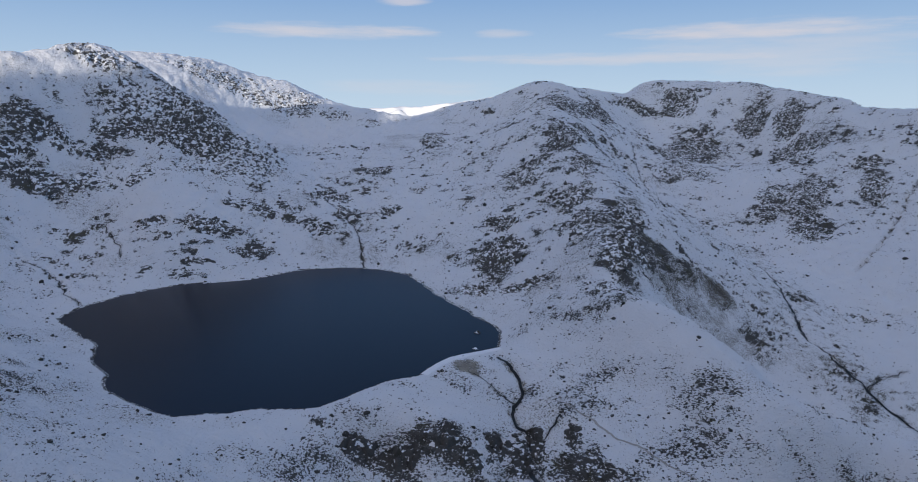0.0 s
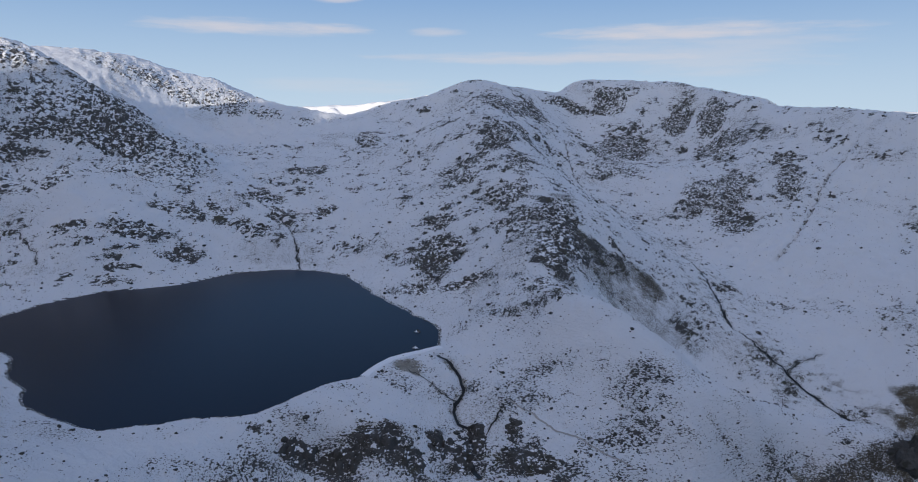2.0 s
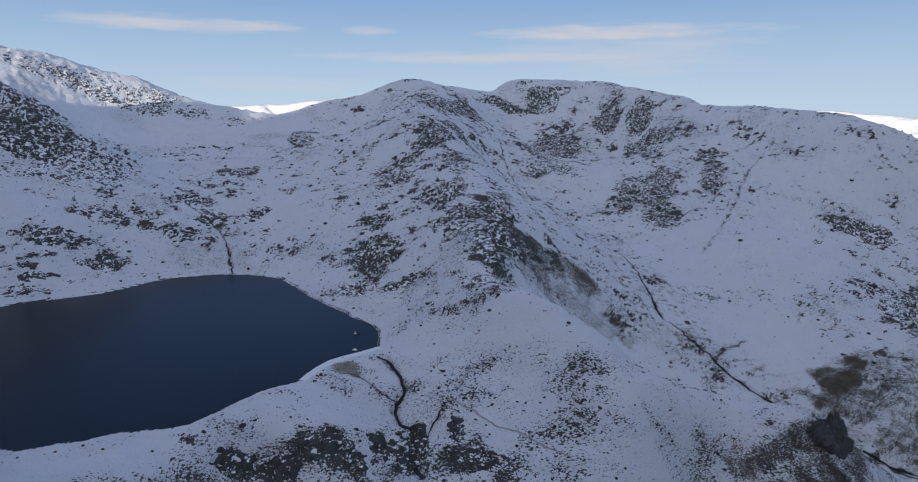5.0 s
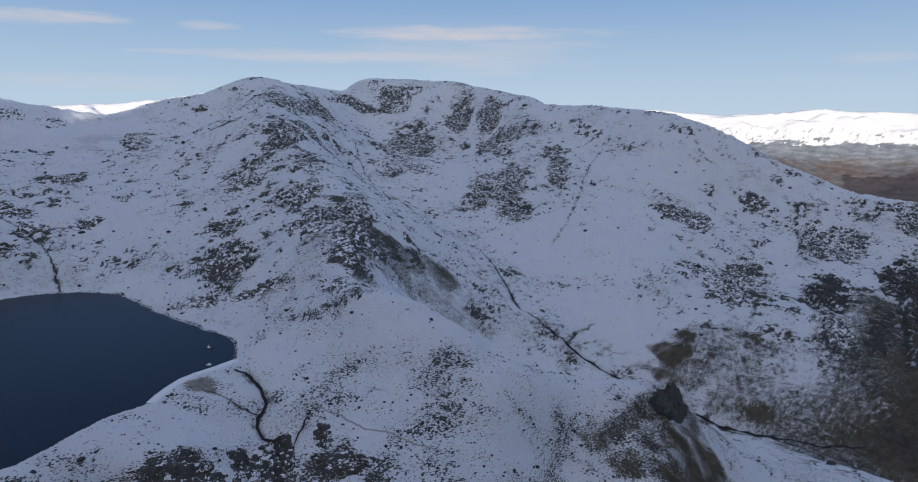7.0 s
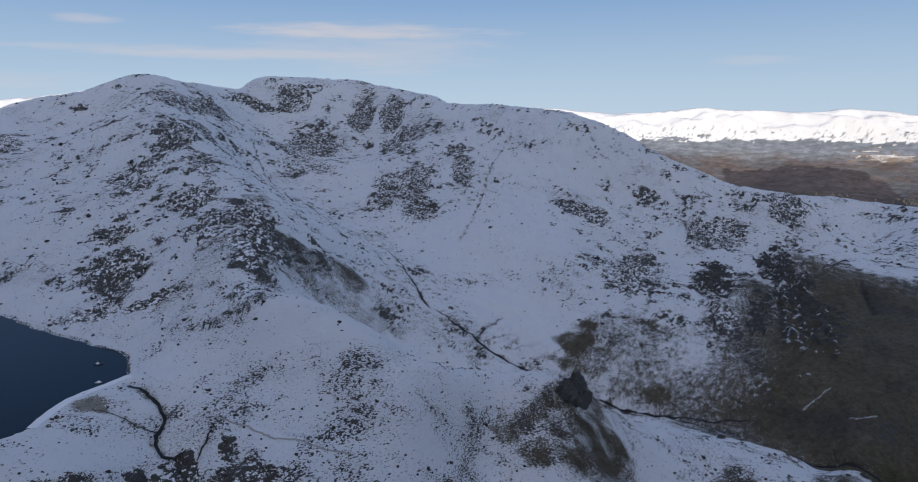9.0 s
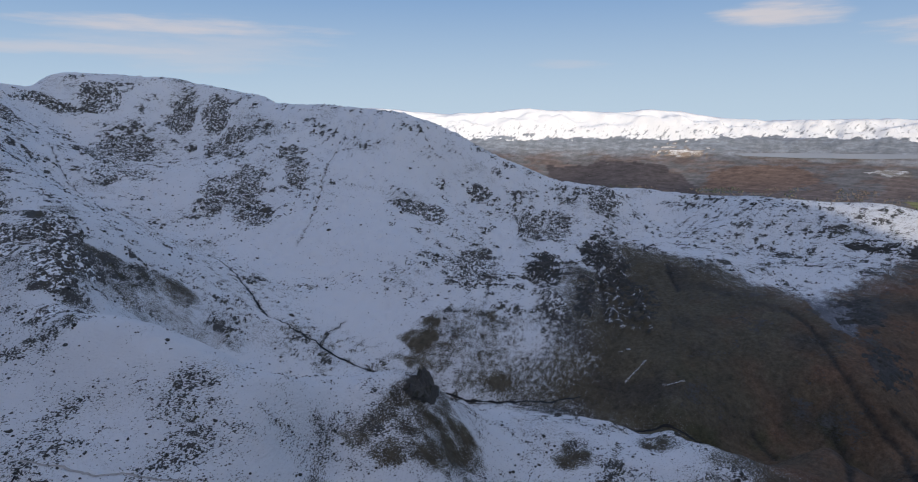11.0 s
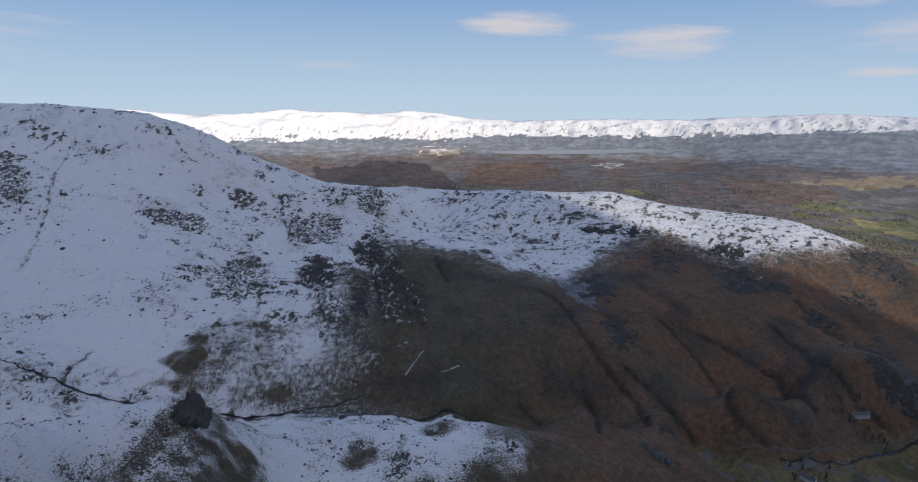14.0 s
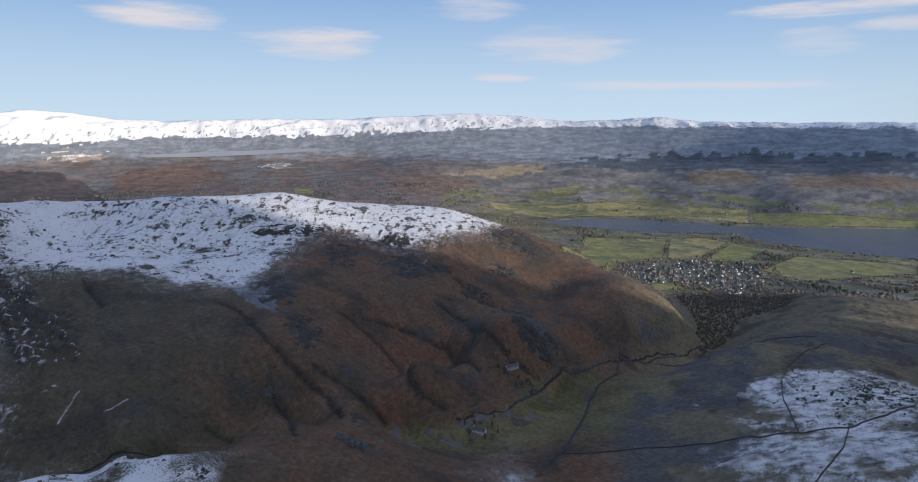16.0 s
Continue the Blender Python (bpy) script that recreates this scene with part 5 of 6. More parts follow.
wind = [(x * (1 + k), y * (1 + k)) for (x, y), k in zip(WINDERMERE_RING, [0.0006, 0.0012, 0.001, 0.0, 0.0, -0.0010, -0.0012, 0.0])]
far_lake = water_sheet("far_lake_water", wind, 0.0, "pale far lake among wooded hills", FAR_WATER)
for v in far_lake.data.vertices:
    v.co.z = height(v.co.x, v.co.y) + 7.0


def heights(x, y):
    """Finished ground heights at many places."""
    r, a = np.hypot(x, y), np.arctan2(x, y)
    i, j = np.clip(np.searchsorted(radii, r) - 1, 0, rows_n - 2), np.clip(np.searchsorted(azimuths, a) - 1, 0, cols_n - 2)
    u, v = (r - radii[i]) / (radii[i + 1] - radii[i]), (a - azimuths[j]) / (azimuths[j + 1] - azimuths[j])
    return (gz[i, j] * (1 - v) + gz[i, j + 1] * v) * (1 - u) + (gz[i + 1, j] * (1 - v) + gz[i + 1, j + 1] * v) * u


def at_grid(values, x, y):
    i = np.clip(np.searchsorted(radii, np.hypot(x, y)), 0, rows_n - 1)
    j = np.clip(np.searchsorted(azimuths, np.arctan2(x, y)), 0, cols_n - 1)
    return values[i, j]


def clump_shape(levels):
    bm = bmesh.new()
    bmesh.ops.create_icosphere(bm, subdivisions=levels, radius=1.0)
    v, f = np.array([v.co[:] for v in bm.verts]), np.array([[w.index for w in p.verts] for p in bm.faces])
    bm.free()
    return v, f


STONE_V, STONE_F = clump_shape(1)


def scatter(name, shape, x, y, z, size, flat, rough, rng, material, smooth_faces=False):
    """One mesh of many stones or bushes: a jittered lump at each place. size: half width; flat: height over width."""
    v, f = shape
    n = len(x)
    co = v[None] * (1 + rough * rng.standard_normal((n, len(v), 1)))
    co = co * np.stack([size * rng.uniform(0.75, 1.35, n), size * rng.uniform(0.7, 1.1, n), size * flat * rng.uniform(0.7, 1.3, n)], -1)[:, None]
    turn = rng.uniform(0, 2 * np.pi, n)[:, None]
    cx, cy = co[..., 0] * np.cos(turn) - co[..., 1] * np.sin(turn), co[..., 0] * np.sin(turn) + co[..., 1] * np.cos(turn)
    co = np.stack([cx + x[:, None], cy + y[:, None], co[..., 2] + z[:, None]], -1).reshape(-1, 3)
    faces = (f[None] + len(v) * np.arange(n)[:, None, None]).reshape(-1, 3)
    me = make_mesh(name, co, faces)
    if not smooth_faces:
        me.polygons.foreach_set("use_smooth", np.zeros(len(faces), bool))
    me.materials.append(material)
    return new(name, me)


# Crags: stepped shells of slate that stand out of the slope, one thing for each.
def make_crag(px, py, wide, deep, strength, label, group, material, rng, high=0.0):
    deep, far = min(deep, 90), math.hypot(px, py)
    n = int(np.clip(2.6 * max(wide, deep) / (0.9 + 0.0008 * far), 18, 52))
    a, b = np.meshgrid(np.linspace(-1, 1, n), np.linspace(-1, 1, n))
    a, b = a * np.sqrt(1 - b * b / 2), b * np.sqrt(1 - a * a / 2)
    step = 1.0 / n
    a, b = a + step * rng.uniform(-0.8, 0.8, a.shape), b + step * rng.uniform(-0.8, 0.8, a.shape)
    across, along = a * wide * 1.15, b * deep * 1.15
    x, y = px + (across * py + along * px) / far, py + (-across * px + along * py) / far
    seed = int(rng.integers(1000, 9000))
    lump = fractal(x, y, 16, 4, seed, 0.6)
    edge = np.hypot(a, b) + 0.25 * fractal(x, y, 11, 2, seed + 9) + 0.45 * fractal(x, y, 0.8 * max(wide, deep), 2, seed + 7)
    # Level ledges climb the slope; between them the rock drops in steep faces.
    ux, uy = heights(px + np.array([12.0, -12.0]), np.array([py, py])), heights(np.array([px, px]), py + np.array([12.0, -12.0]))
    ux, uy = float(ux[0] - ux[1]), float(uy[0] - uy[1])
    slope = math.hypot(ux, uy) + 1e-6
    ux, uy = ux / slope, uy / slope
    near_by = far < 600
    tread = float(np.clip(0.5 * min(wide, deep), 4, 13)) * (1.6 if near_by else 1.0)
    climb = (-(x - px) * ux - (y - py) * uy) / tread + 0.9 * fractal(x, y, 22, 3, seed + 3) + 0.25 * lump
    part_way = climb - np.floor(climb)
    ground_z = heights(x, y)
    ledge = heights(x + ux * part_way * tread, y + uy * part_way * tread) - ground_z
    rise = np.clip(ledge, 0, 14) * smooth(1.0, 0.86, part_way) * (0.6 + 0.9 * smooth(-0.5, 0.5, lump)) * (0.5 if material is ROCK_BROWN else 1.0)
    rise = rise * smooth(0.95, 0.6, edge) + (0.3 + 0.0003 * far) * (lump + 0.18 * rng.standard_normal(a.shape))
    # Only the steeper, broken part stands clear; snow fills the ledges and gullies between.
    face = smooth(0.05, 0.75, part_way) * (1.35 if near_by else 1.0) + 1.75 * fractal(x, y, 15 if near_by else 20 + 0.010 * far, 5, seed + 5, 0.55 if near_by else 0.62) - 1.7 * np.maximum(edge - 0.35, 0)
    hold = smooth(-0.3, 0.3, face - 0.58 + 0.5 * strength - 0.4 * high)
    z = ground_z + hold * (np.clip(rise, 0, 6) * 0.8 + 0.5) - 0.5 + 0.02 * far * 0.01
    index = np.arange(n * n).reshape(n, n)
    faces = np.stack([index[:-1, :-1], index[:-1, 1:], index[1:, 1:], index[1:, :-1]], -1).reshape(-1, 4)
    faces = np.concatenate([faces[:, [0, 1, 2]], faces[:, [0, 2, 3]]])
    me = make_mesh("crag", np.stack([x, y, z], -1).reshape(-1, 3), faces)
    me.materials.append(material)
    return tagged(new("crag", me), label, "crag", group)


rng = np.random.default_rng(7)
for table, fell, words in ((GREAT_HOW_CRAGS, "crags of the high western fell", "steep dark slate crag with snow lying on ledges"),
                           (SWIRL_CRAGS, "crags of the sunlit ridge", "grey rock crag on a sunlit snowy ridge"),
                           (BASIN_CRAGS, "outcrops of the tarn basin", "low dark rock outcrop among snow above the tarn"),
                           (SAILS_CRAGS, "crags of the middle spur", "broken dark slate crag on a snowy spur"),
                           (DELL_CRAGS, "crags of the dale head", "dark banded crag in the snowy dale head"),
                           (LAD_STONES_CRAGS, "crags of the eastern face", "dark crag and gullied rock streaked with snow"),
                           (NEAR_CRAGS, "crags below the tarn", "jagged dark crag with snow and dead grass on top"),
                           (YEWDALE_CRAGS, "crags of the bracken slope", "grey crag on a brown bracken slope")):
    for row in table:
        make_crag(*row, words, fell, ROCK_BROWN if table is YEWDALE_CRAGS or (table is LAD_STONES_CRAGS and row[0] > 920 and row[1] < 700) else ROCK_NEAR if table is NEAR_CRAGS else ROCK_DARK if (row[4] > 0.84 and (table is not GREAT_HOW_CRAGS or row[4] > 0.94)) else ROCK_RIMED if (table is GREAT_HOW_CRAGS and row[4] < 0.75) or table is SWIRL_CRAGS else ROCK, rng,
                  (0.3 if row[4] > 0.78 else 0.65) if table is GREAT_HOW_CRAGS else 1.75 if table is SWIRL_CRAGS else 0.0)


# The lone rock tower on the near spur.
def make_tower(x, y):
    bm = bmesh.new()
    bmesh.ops.create_icosphere(bm, subdivisions=4, radius=1.0)
    for v in bm.verts:
        c = v.co.copy()
        k = 1 + 0.32 * noise.noise(c * 1.7) + 0.2 * noise.noise(c * 4.1) + 0.12 * noise.noise(c * 9.0)
        taper = 1.0 - 0.5 * max(c.z, 0) + 0.10 * noise.noise(Vector((c.x * 7.0, c.y * 7.0, c.z * 0.8)))
        v.co = Vector((c.x * 22.0 * k * taper, c.y * 13.0 * k * taper, c.z * 21.0 * k + 2.5 * noise.noise(c * 5.0)))
    ob = part("rock_tower", bm, ROCK_TOWER)
    ob.location = (x, y, height(x, y) - 4.0)
    return tagged(ob, "tall dark rock tower rising from a brown slope", "rock tower")


make_tower(389, 407)

# Becks run in the bottoms of their channels.
def make_beck(line, half, label):
    line = densed([tuple(map(float, p[:2])) for p in line], 3.0)
    xs, ys = np.array([p[0] for p in line]), np.array([p[1] for p in line])
    xs, ys = xs - 3.2 * fractal(xs, ys, 18, 3, 61), ys - 3.2 * fractal(xs, ys, 18, 3, 71)
    dx, dy = np.gradient(xs), np.gradient(ys)
    d = np.hypot(dx, dy) + 1e-6
    wide = half * (1 + 0.45 * fractal(xs, ys, 12, 2, 221))
    left, right = (xs - dy / d * wide, ys + dx / d * wide), (xs + dy / d * wide, ys - dx / d * wide)
    zl, zm, zr = heights(*left), heights(xs, ys), heights(*right)
    co = np.stack([np.stack([*left, zl + 0.25], -1), np.stack([xs, ys, np.maximum(zm, (zl + zr) / 2) + 0.3], -1), np.stack([*right, zr + 0.25], -1)], 1)
    k = 3 * np.arange(len(xs) - 1)
    faces = np.concatenate([np.stack([k, k + 1, k + 4, k + 3], -1), np.stack([k + 1, k + 2, k + 5, k + 4], -1)])
    me = make_mesh("beck", co.reshape(-1, 3), faces)
    me.materials.append(BECK)
    return tagged(new("beck", me), label, "beck", kind="structure")


for line, half in ((RED_DELL_BECK, 1.5), (DELL_TOP_BECK, 0.6), (MINE_BECK, 1.5), (TARN_BECK, 1.5), (SIDE_BECK, 0.7), (DAM_DRAIN, 0.4), (INLET_BECK, 0.8), (WEST_BECK, 0.5),
                   (SCREE_BECK, 0.5), (DELL_SIDE_BECK, 0.45), (DELL_LEAT, 1.2), (RIVER, 1.6), (RIVER_LOW, 1.3)):
    make_beck(line, half, "narrow dark beck running down between snowy banks")

path = make_beck(HILL_PATH, 0.9, "trodden path slanting across a snowy slope")
path.name, path["category"] = "path", "path"
path.data.materials[0] = TRODDEN
for line, half in ((MINE_ROAD, 1.2), (MINE_ROAD_LOW, 1.1), (QUARRY_TRACK, 0.45)):
    road = make_beck(line, half, "pale stony mine track along the valley side")
    road.name, road["category"] = "track", "track"
    road.data.materials[0] = GRAVEL

# Loose boulders over the fells.
n = 60000
az, r = np.radians(rng.uniform(-42, 78, n)), np.exp(rng.uniform(math.log(360), math.log(2100), n))
x, y = r * np.sin(az), r * np.cos(az)
keep = (rng.uniform(0, 1, n) < np.clip((at_grid(rock, x, y) - 0.28) * 1.6, 0.02, 0.5)) & ~inside(x, y, TARN) & (at_grid(bare, x, y) < 0.6)
x, y, r = x[keep][:12000], y[keep][:12000], r[keep][:12000]
size = (0.32 + 0.0006 * r) * rng.gamma(2.0, 0.5, len(x))
tagged(scatter("boulders", (STONE_V, STONE_F), x, y, heights(x, y) + 0.15 * size, size, 0.7, 0.16, rng, ROCK_NEAR), "loose dark boulders strewn over the snow", "boulders", kind="stuff")


# The dam at the tarn's outlet and the rocks that stand in the water.
def make_dam():
    line = densed([(38, 571), (24, 563), (6, 554), (-8, 545), (-18, 532), (-26, 518), (-31, 508)], 3.0)
    base = tagged(new("dam"), "low curved stone dam with a snow-covered top beside the tarn", "dam")
    for name, low, top, half, mat in (("wall", -2.5, 1.25, 2.1, ROCK_PLAIN), ("snow_cap", 1.25, 1.7, 3.0, SNOW)):
        bm = bmesh.new()
        rings = []
        for k, (x, y) in enumerate(line):
            a, b = line[max(k - 1, 0)], line[min(k + 1, len(line) - 1)]
            d = math.hypot(b[0] - a[0], b[1] - a[1])
            nx, ny = -(b[1] - a[1]) / d, (b[0] - a[0]) / d
            wob = 0.12 * math.sin(k * 1.7) + 0.1 * math.sin(k * 0.6)
            rings.append([bm.verts.new((x + nx * s, y + ny * s, h + wob * (h > 1.3))) for s, h in ((-half * 1.25, low), (-half, top), (half, top), (half * 1.25, low))])
        for p, q in zip(rings[:-1], rings[1:]):
            for k in range(4):
                bm.faces.new((p[k], p[(k + 1) % 4], q[(k + 1) % 4], q[k]))
        bm.faces.new(rings[0]), bm.faces.new(rings[-1][::-1])
        bmesh.ops.recalc_face_normals(bm, faces=bm.faces)
        part(name, bm, mat, base, "smooth snow along the dam top" if name == "snow_cap" else "dark stone facing")


make_dam()
x, y = (np.array(c) for c in zip(*densed(TARN + TARN[:1], 1.1)))
x, y = x + rng.normal(0, 0.5, len(x)), y + rng.normal(0, 0.5, len(x))
size = rng.gamma(2.0, 0.22, len(x)) + 0.15
keep = rng.uniform(0, 1, len(x)) < 0.72
tagged(scatter("shore_stones", (STONE_V, STONE_F), x[keep], y[keep], np.full(keep.sum(), 0.12), size[keep], 0.6, 0.15, rng, ROCK_PLAIN), "dark wet stones along the shore of the tarn", "stones", kind="stuff")
for x, y, wide in ((18, 618, 2.6), (14, 572, 2.4), (-27, 523, 2.0)):
    k = np.arange(4)
    ob = scatter("islet", (STONE_V, STONE_F), x + 1.6 * np.sin(k * 2.4), y + 1.3 * np.cos(k * 2.4), np.full(4, 0.1), wide * np.array([1.0, 0.6, 0.7, 0.5]), 0.7, 0.14, rng, ROCK)
    tagged(ob, "small snow-capped rock standing in the tarn", "islet", "rocks in the tarn")


# Buildings.
def gable(bm, long_, wide, low, top, out=0.0, slab=0.0):
    """A gabled block, or with slab a pair of roof slopes."""
    hl, hw = long_ / 2 + out, wide / 2 + out
    if not slab:
        ring = [(-hw, 0), (hw, 0), (hw, low), (0, top), (-hw, low)]
    else:
        drop = out * (top - low) / (wide / 2)
        ring = [(-hw, low - drop), (0, top), (hw, low - drop), (hw, low - drop + slab), (0, top + slab), (-hw, low - drop + slab)]
    a, b = [bm.verts.new((-hl, s, h)) for s, h in ring], [bm.verts.new((hl, s, h)) for s, h in ring]
    for k in range(len(ring)):
        m = (k + 1) % len(ring)
        bm.faces.new((a[k], a[m], b[m], b[k]))
    bm.faces.new(a[::-1]), bm.faces.new(b)
    bmesh.ops.recalc_face_normals(bm, faces=bm.faces)


def box(bm, x0, x1, y0, y1, z0, z1):
    made = bmesh.ops.create_cube(bm, size=1.0)
    for v in made["verts"]:
        v.co = Vector(((x0 + x1) / 2 + v.co.x * (x1 - x0), (y0 + y1) / 2 + v.co.y * (y1 - y0), (z0 + z1) / 2 + v.co.z * (z1 - z0)))


def make_house(name, long_, wide, eaves, ridge, wall, label, category, group="", windows=True):
    base = tagged(new(name), label, category, group)
    bm = bmesh.new()
    gable(bm, long_, wide, eaves, ridge)
    box(bm, -long_ / 2, long_ / 2, -wide / 2, wide / 2, -3.0, 0.05)
    part("wall", bm, wall, base)
    bm = bmesh.new()
    gable(bm, long_, wide, eaves + 0.03, ridge + 0.03, 0.35, 0.22)
    roof = part("roof", bm, SLATE_ROOF, base, "grey slate roof")
    for s in (-1, 1):
        bm = bmesh.new()
        box(bm, s * (long_ / 2 - 0.6) - 0.45, s * (long_ / 2 - 0.6) + 0.45, -0.4, 0.4, ridge - 0.8, ridge + 1.3)
        part("chimney", bm, wall, roof)
    if windows:
        for s in (-1, 1):
            for k in range(int(long_ // 3)):
                for floor_ in range(int(eaves // 2.6)):
                    bm = bmesh.new()
                    cx, cz = -long_ / 2 + 1.7 + 3.0 * k, 1.0 + 2.6 * floor_
                    for x0, x1, z0, z1 in ((-0.58, -0.48, -0.08, 1.33), (0.48, 0.58, -0.08, 1.33), (-0.48, 0.48, -0.08, 0.0), (-0.48, 0.48, 1.25, 1.33)):
                        box(bm, cx + x0, cx + x1, s * wide / 2 - 0.08, s * wide / 2 + 0.07, cz + z0, cz + z1)
                    window = part("window", bm, RENDER_WHITE, base)
                    bm = bmesh.new()
                    box(bm, cx - 0.48, cx + 0.48, s * wide / 2 - 0.06, s * wide / 2 + 0.03, cz, cz + 1.25)
                    part("pane", bm, PANE, window)
    return base


def settle(ob, x, y, turn):
    ob.matrix_basis = pose(x, y, height(x, y) + 0.2, 0, 0, turn)
    return ob


kinds = [make_house("house", long_, wide, eaves, ridge, wall, label, "house", "houses of the village", False) for long_, wide, eaves, ridge, wall, label in (
    (11, 7, 5.2, 7.8, RENDER_WHITE, "white rendered village house with a slate roof"), (9, 7, 5.0, 7.6, STONE_WALL, "grey stone village house with a slate roof"),
    (15, 8, 5.4, 8.4, STONE_WALL, "long grey stone village house with a slate roof"), (8, 6, 4.6, 7.0, RENDER_WHITE, "small white cottage with a slate roof"),
    (20, 9, 6.2, 9.6, STONE_WALL, "large stone house with a steep slate roof"), (12, 7.5, 3.2, 5.8, RENDER_GREY, "low pale bungalow with a slate roof"))]
lots, tries = [], 0
while len(lots) < 175 and tries < 6000:
    tries += 1
    x, y = rng.uniform(1750, 2320), rng.uniform(-1460, -900)
    if inside(np.array([x]), np.array([y]), VILLAGE_RING)[0] and all(abs(x - a) + abs(y - b) > 21 for a, b in lots):
        lots.append((x, y))
for k, (x, y) in enumerate(lots + [tuple(p) for p in FARMS]):
    if k < len(kinds):
        settle(kinds[k], x, y, rng.uniform(0, 180))
    else:
        turn = 20 + 90 * int(rng.integers(0, 2)) + rng.normal(0, 14)
        settle(copy_thing(kinds[int(rng.choice(6, p=(0.15, 0.36, 0.17, 0.09, 0.06, 0.17)))], Matrix.Identity(4)), x, y, turn)

cottage = make_house("cottage", 7.5, 5.5, 4.6, 6.8, STONE_WALL, "grey stone miner's cottage in a row beside the track", "cottage", "row of miners' cottages")
for k, (x, y) in enumerate(COTTAGES):
    settle(cottage if k == 0 else copy_thing(cottage, Matrix.Identity(4)), x, y, 42)
settle(make_house("hostel", 19, 8, 5.6, 8.6, RENDER_WHITE, "white rendered hostel with a slate roof among mine ruins", "hostel"), *HOSTEL[0], 60)
settle(make_house("barn", 12, 6.5, 3.6, 6.0, STONE_WALL, "grey stone barn beside the white hostel", "barn"), *HOSTEL[1], 150)
settle(make_house("mine_works", 24, 9, 3.8, 6.0, RENDER_GREY, "long pale grey works shed by a slate tip", "works"), *WORKS[0], 118)


# Dry-stone walls.
def make_wall(line, label, tall=1.7, half=0.75):
    line = densed([(float(x), float(y)) for x, y in line], 5.0)
    bm = bmesh.new()
    rings = []
    for k, (x, y) in enumerate(line):
        a, b = line[max(k - 1, 0)], line[min(k + 1, len(line) - 1)]
        d = math.hypot(b[0] - a[0], b[1] - a[1])
        nx, ny = -(b[1] - a[1]) / d, (b[0] - a[0]) / d
        z, h = height(x, y), tall * (1 + 0.18 * noise.noise((x * 0.2, y * 0.2, 3.0)))
        rings.append([bm.verts.new((x + nx * s, y + ny * s, z + e)) for s, e in ((-half, -0.8), (-half * 0.7, h), (half * 0.7, h), (half, -0.8))])
    for p, q in zip(rings[:-1], rings[1:]):
        for k in range(4):
            bm.faces.new((p[k], p[(k + 1) % 4], q[(k + 1) % 4], q[k]))
    bm.faces.new(rings[0]), bm.faces.new(rings[-1][::-1])
    bmesh.ops.recalc_face_normals(bm, faces=bm.faces)
    return tagged(part("dry_stone_wall", bm, ROCK_PLAIN), label, "wall", "dry-stone walls")


WALL_LANE = [(1178, -582), (1129, -644), (1118, -712), (1088, -779), (1059, -838)]
for line in (WALL_LOW, WALL_UP, WALL_NEAR, WALL_LANE):
    make_wall(line, "dark dry-stone wall across a lightly snowed hillside")


# Hedges and walls round the valley fields.
for ring in FIELDS[:8]:
    xs, ys = zip(*densed(list(ring) + [ring[0]], 4.5))
    xs, ys = np.array(xs) + rng.normal(0, 2, len(xs)), np.array(ys) + rng.normal(0, 2, len(ys))
    size = rng.uniform(0.7, 1.9, len(xs)) * np.where(rng.uniform(0, 1, len(xs)) < 0.06, 2.0, 1.0)
    tagged(scatter("hedge", (STONE_V, STONE_F), xs, ys, heights(xs, ys) + 0.6 * size, size, 1.0, 0.15, rng, SCRUB), "dark hedge and wall along a green field", "hedge", kind="stuff")

# Woods of the dale.
n = 70000
az, r = np.radians(rng.uniform(52, 136, n)), np.exp(rng.uniform(math.log(1600), math.log(4500), n))
x, y = r * np.sin(az), r * np.cos(az)
dry = ~inside(x, y, outward(CONISTON_RING, 12)) & ~inside(x, y, VILLAGE_RING) & (at_grid(gz, x, y) < -70)
for ring in FIELDS:
    dry &= ~inside(x, y, list(ring))
keep = dry & (r < 4000) & (rng.uniform(0, 1, n) < 0.75 * woodland(x, y, at_grid(gz, x, y)) + 0.03 * (r > 1900))
x, y, r = x[keep][:19000], y[keep][:19000], r[keep][:19000]
size = rng.uniform(2.2, 4.4, len(x))
pine = fractal(x, y, 350, 3, 171) + 0.3 * rng.standard_normal(len(x)) > 0.35
for some, name, mat, tall, label in ((~pine, "bare_woods", TWIGS, 1.05, "bare brown winter woodland in the valley"), (pine, "conifer_woods", NEEDLES, 1.5, "dark green conifer woodland in the valley")):
    tagged(scatter(name, (STONE_V, STONE_F), x[some], y[some], heights(x[some], y[some]) + 0.8 * size[some], size[some], tall, 0.2, rng, mat), label, "woods", kind="stuff")
n = 900
x, y = rng.uniform(1650, 2450, n), rng.uniform(-1560, -800, n)
keep = inside(x, y, outward(VILLAGE_RING, 90)) & (at_grid(gz, x, y) < -250) & np.all([np.hypot(x - a, y - b) > 9 for a, b in lots], axis=0)
size = rng.uniform(2.5, 5.0, n)
tagged(scatter("garden_trees", (STONE_V, STONE_F), x[keep], y[keep], heights(x[keep], y[keep]) + 0.9 * size[keep], size[keep], 1.2, 0.2, rng, TWIGS), "bare garden trees between village houses", "trees", kind="stuff")

# A larch wood on the spur above the village.
n = 17000
x, y = rng.uniform(1150, 2000, n), rng.uniform(-1500, -600, n)
keep = inside(x, y, LARCH_WOOD)
x, y = x[keep], y[keep]
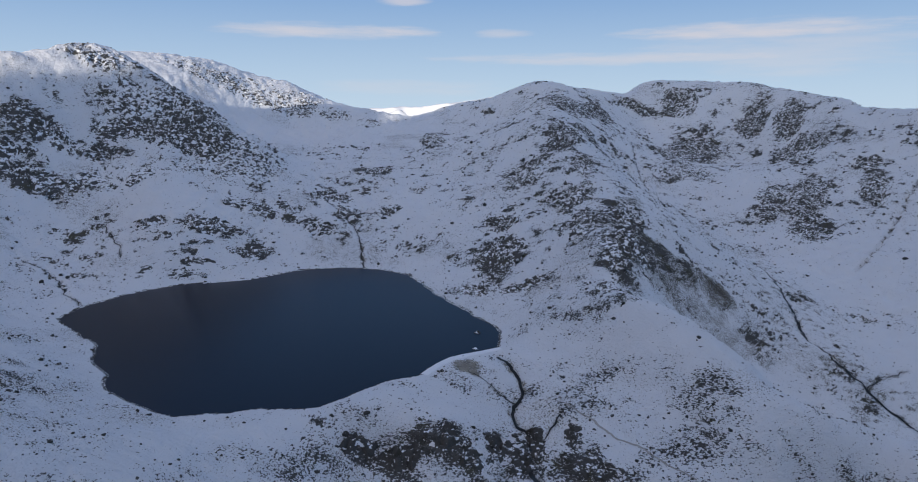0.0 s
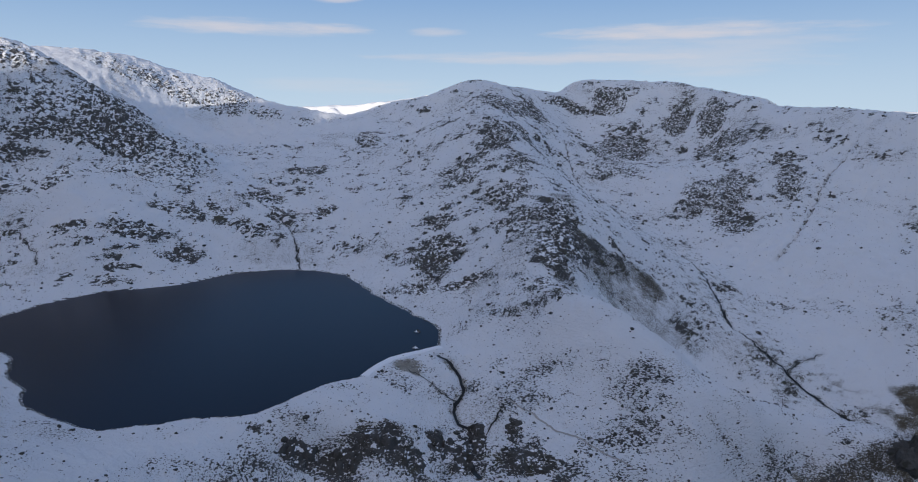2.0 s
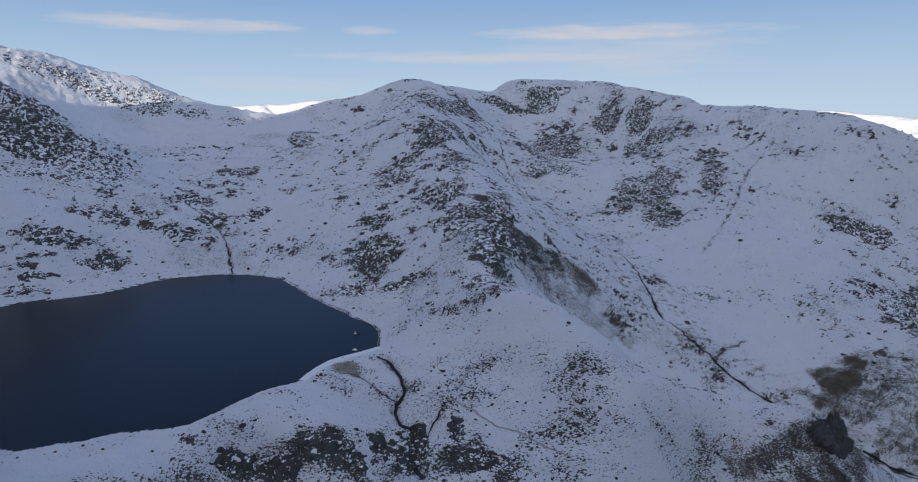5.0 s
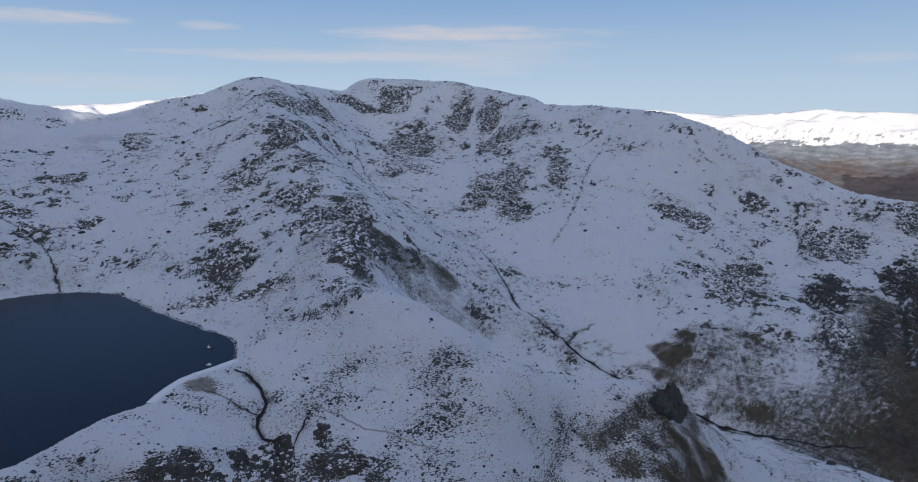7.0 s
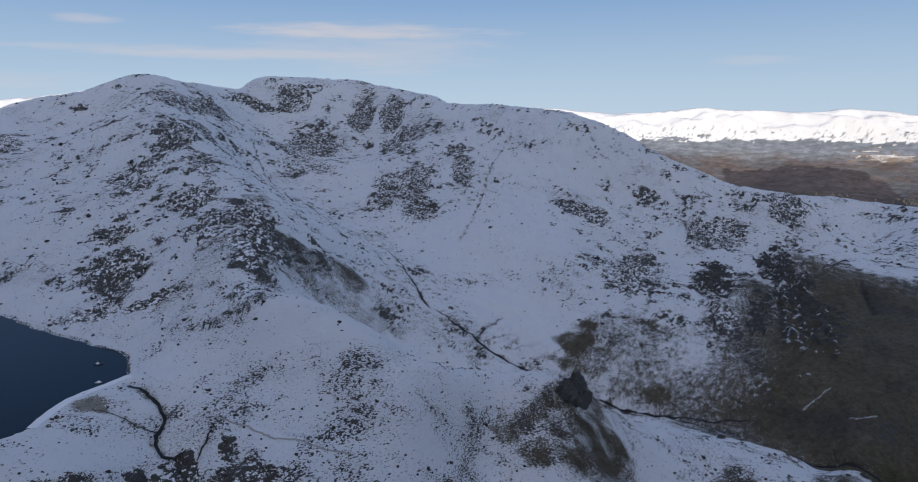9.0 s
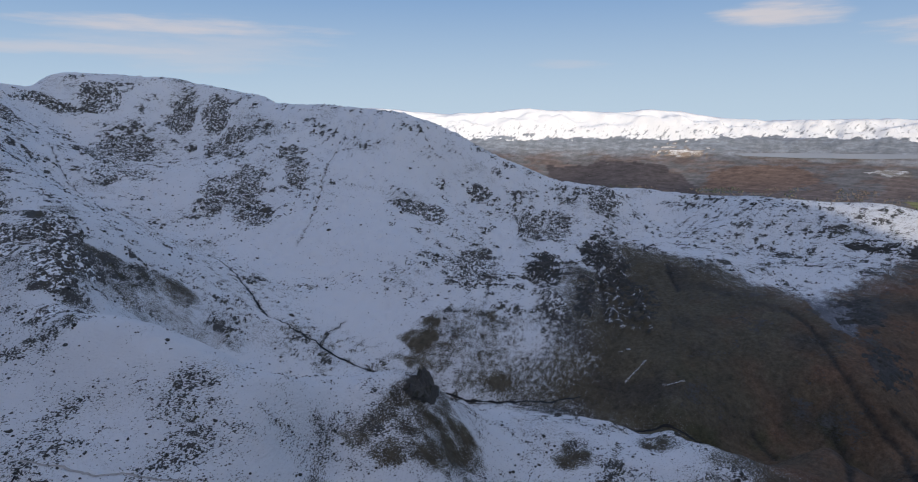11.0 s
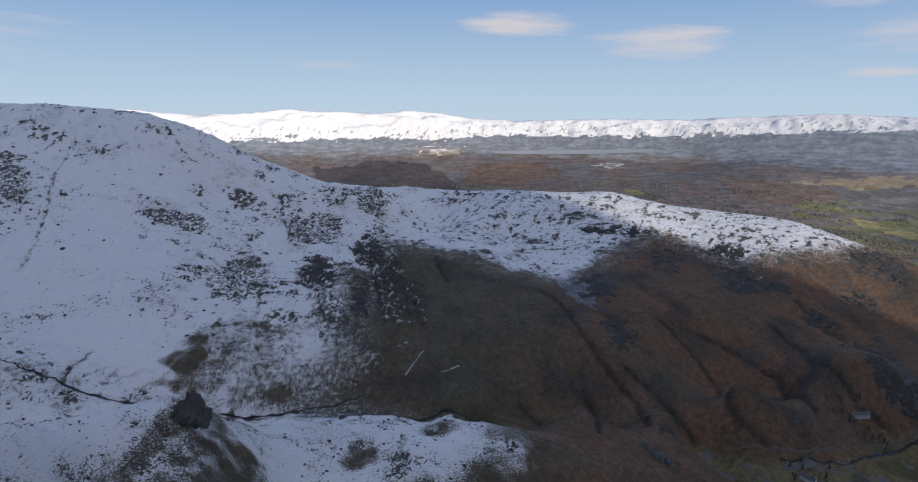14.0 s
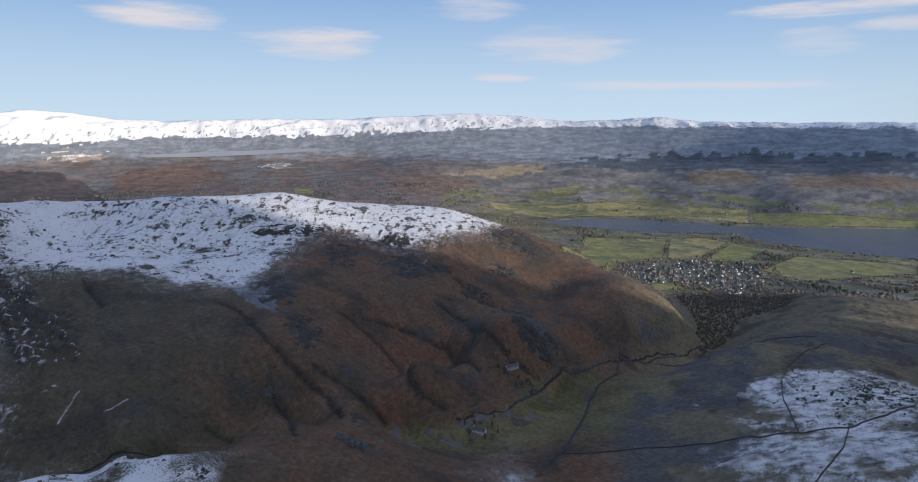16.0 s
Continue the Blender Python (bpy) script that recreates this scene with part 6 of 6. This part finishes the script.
size = rng.uniform(1.3, 2.7, len(x))
tagged(scatter("larch_woods", (STONE_V, STONE_F), x, y, heights(x, y) + 0.9 * size, size, 1.4, 0.22, rng, TWIGS_DARK), "dark bare larch wood above the village", "woods", kind="stuff")


# Trees by the mine buildings.
def make_tree(tall, label, material, group, spread_):
    base = tagged(new("tree"), label, "tree", group)
    bm = bmesh.new()
    bmesh.ops.create_cone(bm, cap_ends=True, segments=7, radius1=0.035 * tall, radius2=0.008 * tall, depth=0.8 * tall, matrix=Matrix.Translation((0, 0, 0.4 * tall - 0.4)))
    for k in range(5):
        lean = Matrix.Rotation(k * 2.4, 4, "Z") @ Matrix.Translation((0, 0, (0.35 + 0.09 * k) * tall)) @ Matrix.Rotation(radians(52), 4, "Y")
        bmesh.ops.create_cone(bm, cap_ends=True, segments=5, radius1=0.014 * tall, radius2=0.004 * tall, depth=0.3 * tall, matrix=lean @ Matrix.Translation((0, 0, 0.15 * tall)))
    part("trunk", bm, TWIGS, base)
    bm = bmesh.new()
    for k in range(70):
        h = rng.uniform(0.25, 1.0)
        wide = spread_ * tall * (1.0 - 0.8 * h if spread_ < 0.25 else math.sin(h * 2.9 + 0.1))
        a, d = rng.uniform(0, 6.283), wide * math.sqrt(rng.uniform(0.05, 1))
        size = tall * rng.uniform(0.035, 0.075)
        made = bmesh.ops.create_icosphere(bm, subdivisions=1, radius=size, matrix=Matrix.Translation((d * math.cos(a), d * math.sin(a), h * tall)))
        for v in made["verts"]:
            v.co += Vector(rng.normal(0, 0.3 * size, 3))
    part("crown", bm, material, base)
    return base


pine, ash = make_tree(11, "dark green conifer beside the mine buildings", NEEDLES, "trees by the mine", 0.2), make_tree(9, "bare brown tree beside the mine track", TWIGS, "trees by the mine", 0.34)
for k in range(34):
    cx, cy = (WORKS[0], HOSTEL[0])[k % 3 == 2]
    a, d = rng.uniform(0, 6.283), rng.uniform(16, 42)
    x, y = cx + d * math.cos(a), cy + d * math.sin(a)
    kind = pine if k % 4 else ash
    tree = kind if k in (0, 1) and kind.location.length == 0 else copy_thing(kind, Matrix.Identity(4))
    tree.matrix_basis = pose(x, y, height(x, y) - 0.1, 0, 0, rng.uniform(0, 360)) @ Matrix.Scale(rng.uniform(0.6, 1.1), 4)

# Spoil heaps and ruined walls of the old mine.
for x, y in SPOIL:
    make_crag(x, y, rng.uniform(7, 15), rng.uniform(6, 12), rng.uniform(0.5, 0.9), "grey spoil heap of broken slate on the valley floor", "spoil heaps of the mine", SPOIL_STONE, rng)["category"] = "spoil heap"

# Juniper and bracken scrub on the lower hillside.
n = 900
x, y = rng.normal(760, 45, n), rng.normal(-690, 55, n)
keep = fractal(x, y, 30, 3, 181) > 0.05
x, y = x[keep], y[keep]
size = rng.uniform(0.8, 2.2, len(x))
tagged(scatter("juniper_scrub", (STONE_V, STONE_F), x, y, heights(x, y) + 0.4 * size, size, 0.8, 0.2, rng, NEEDLES), "dark juniper scrub on a snowy hillside", "scrub", kind="stuff")
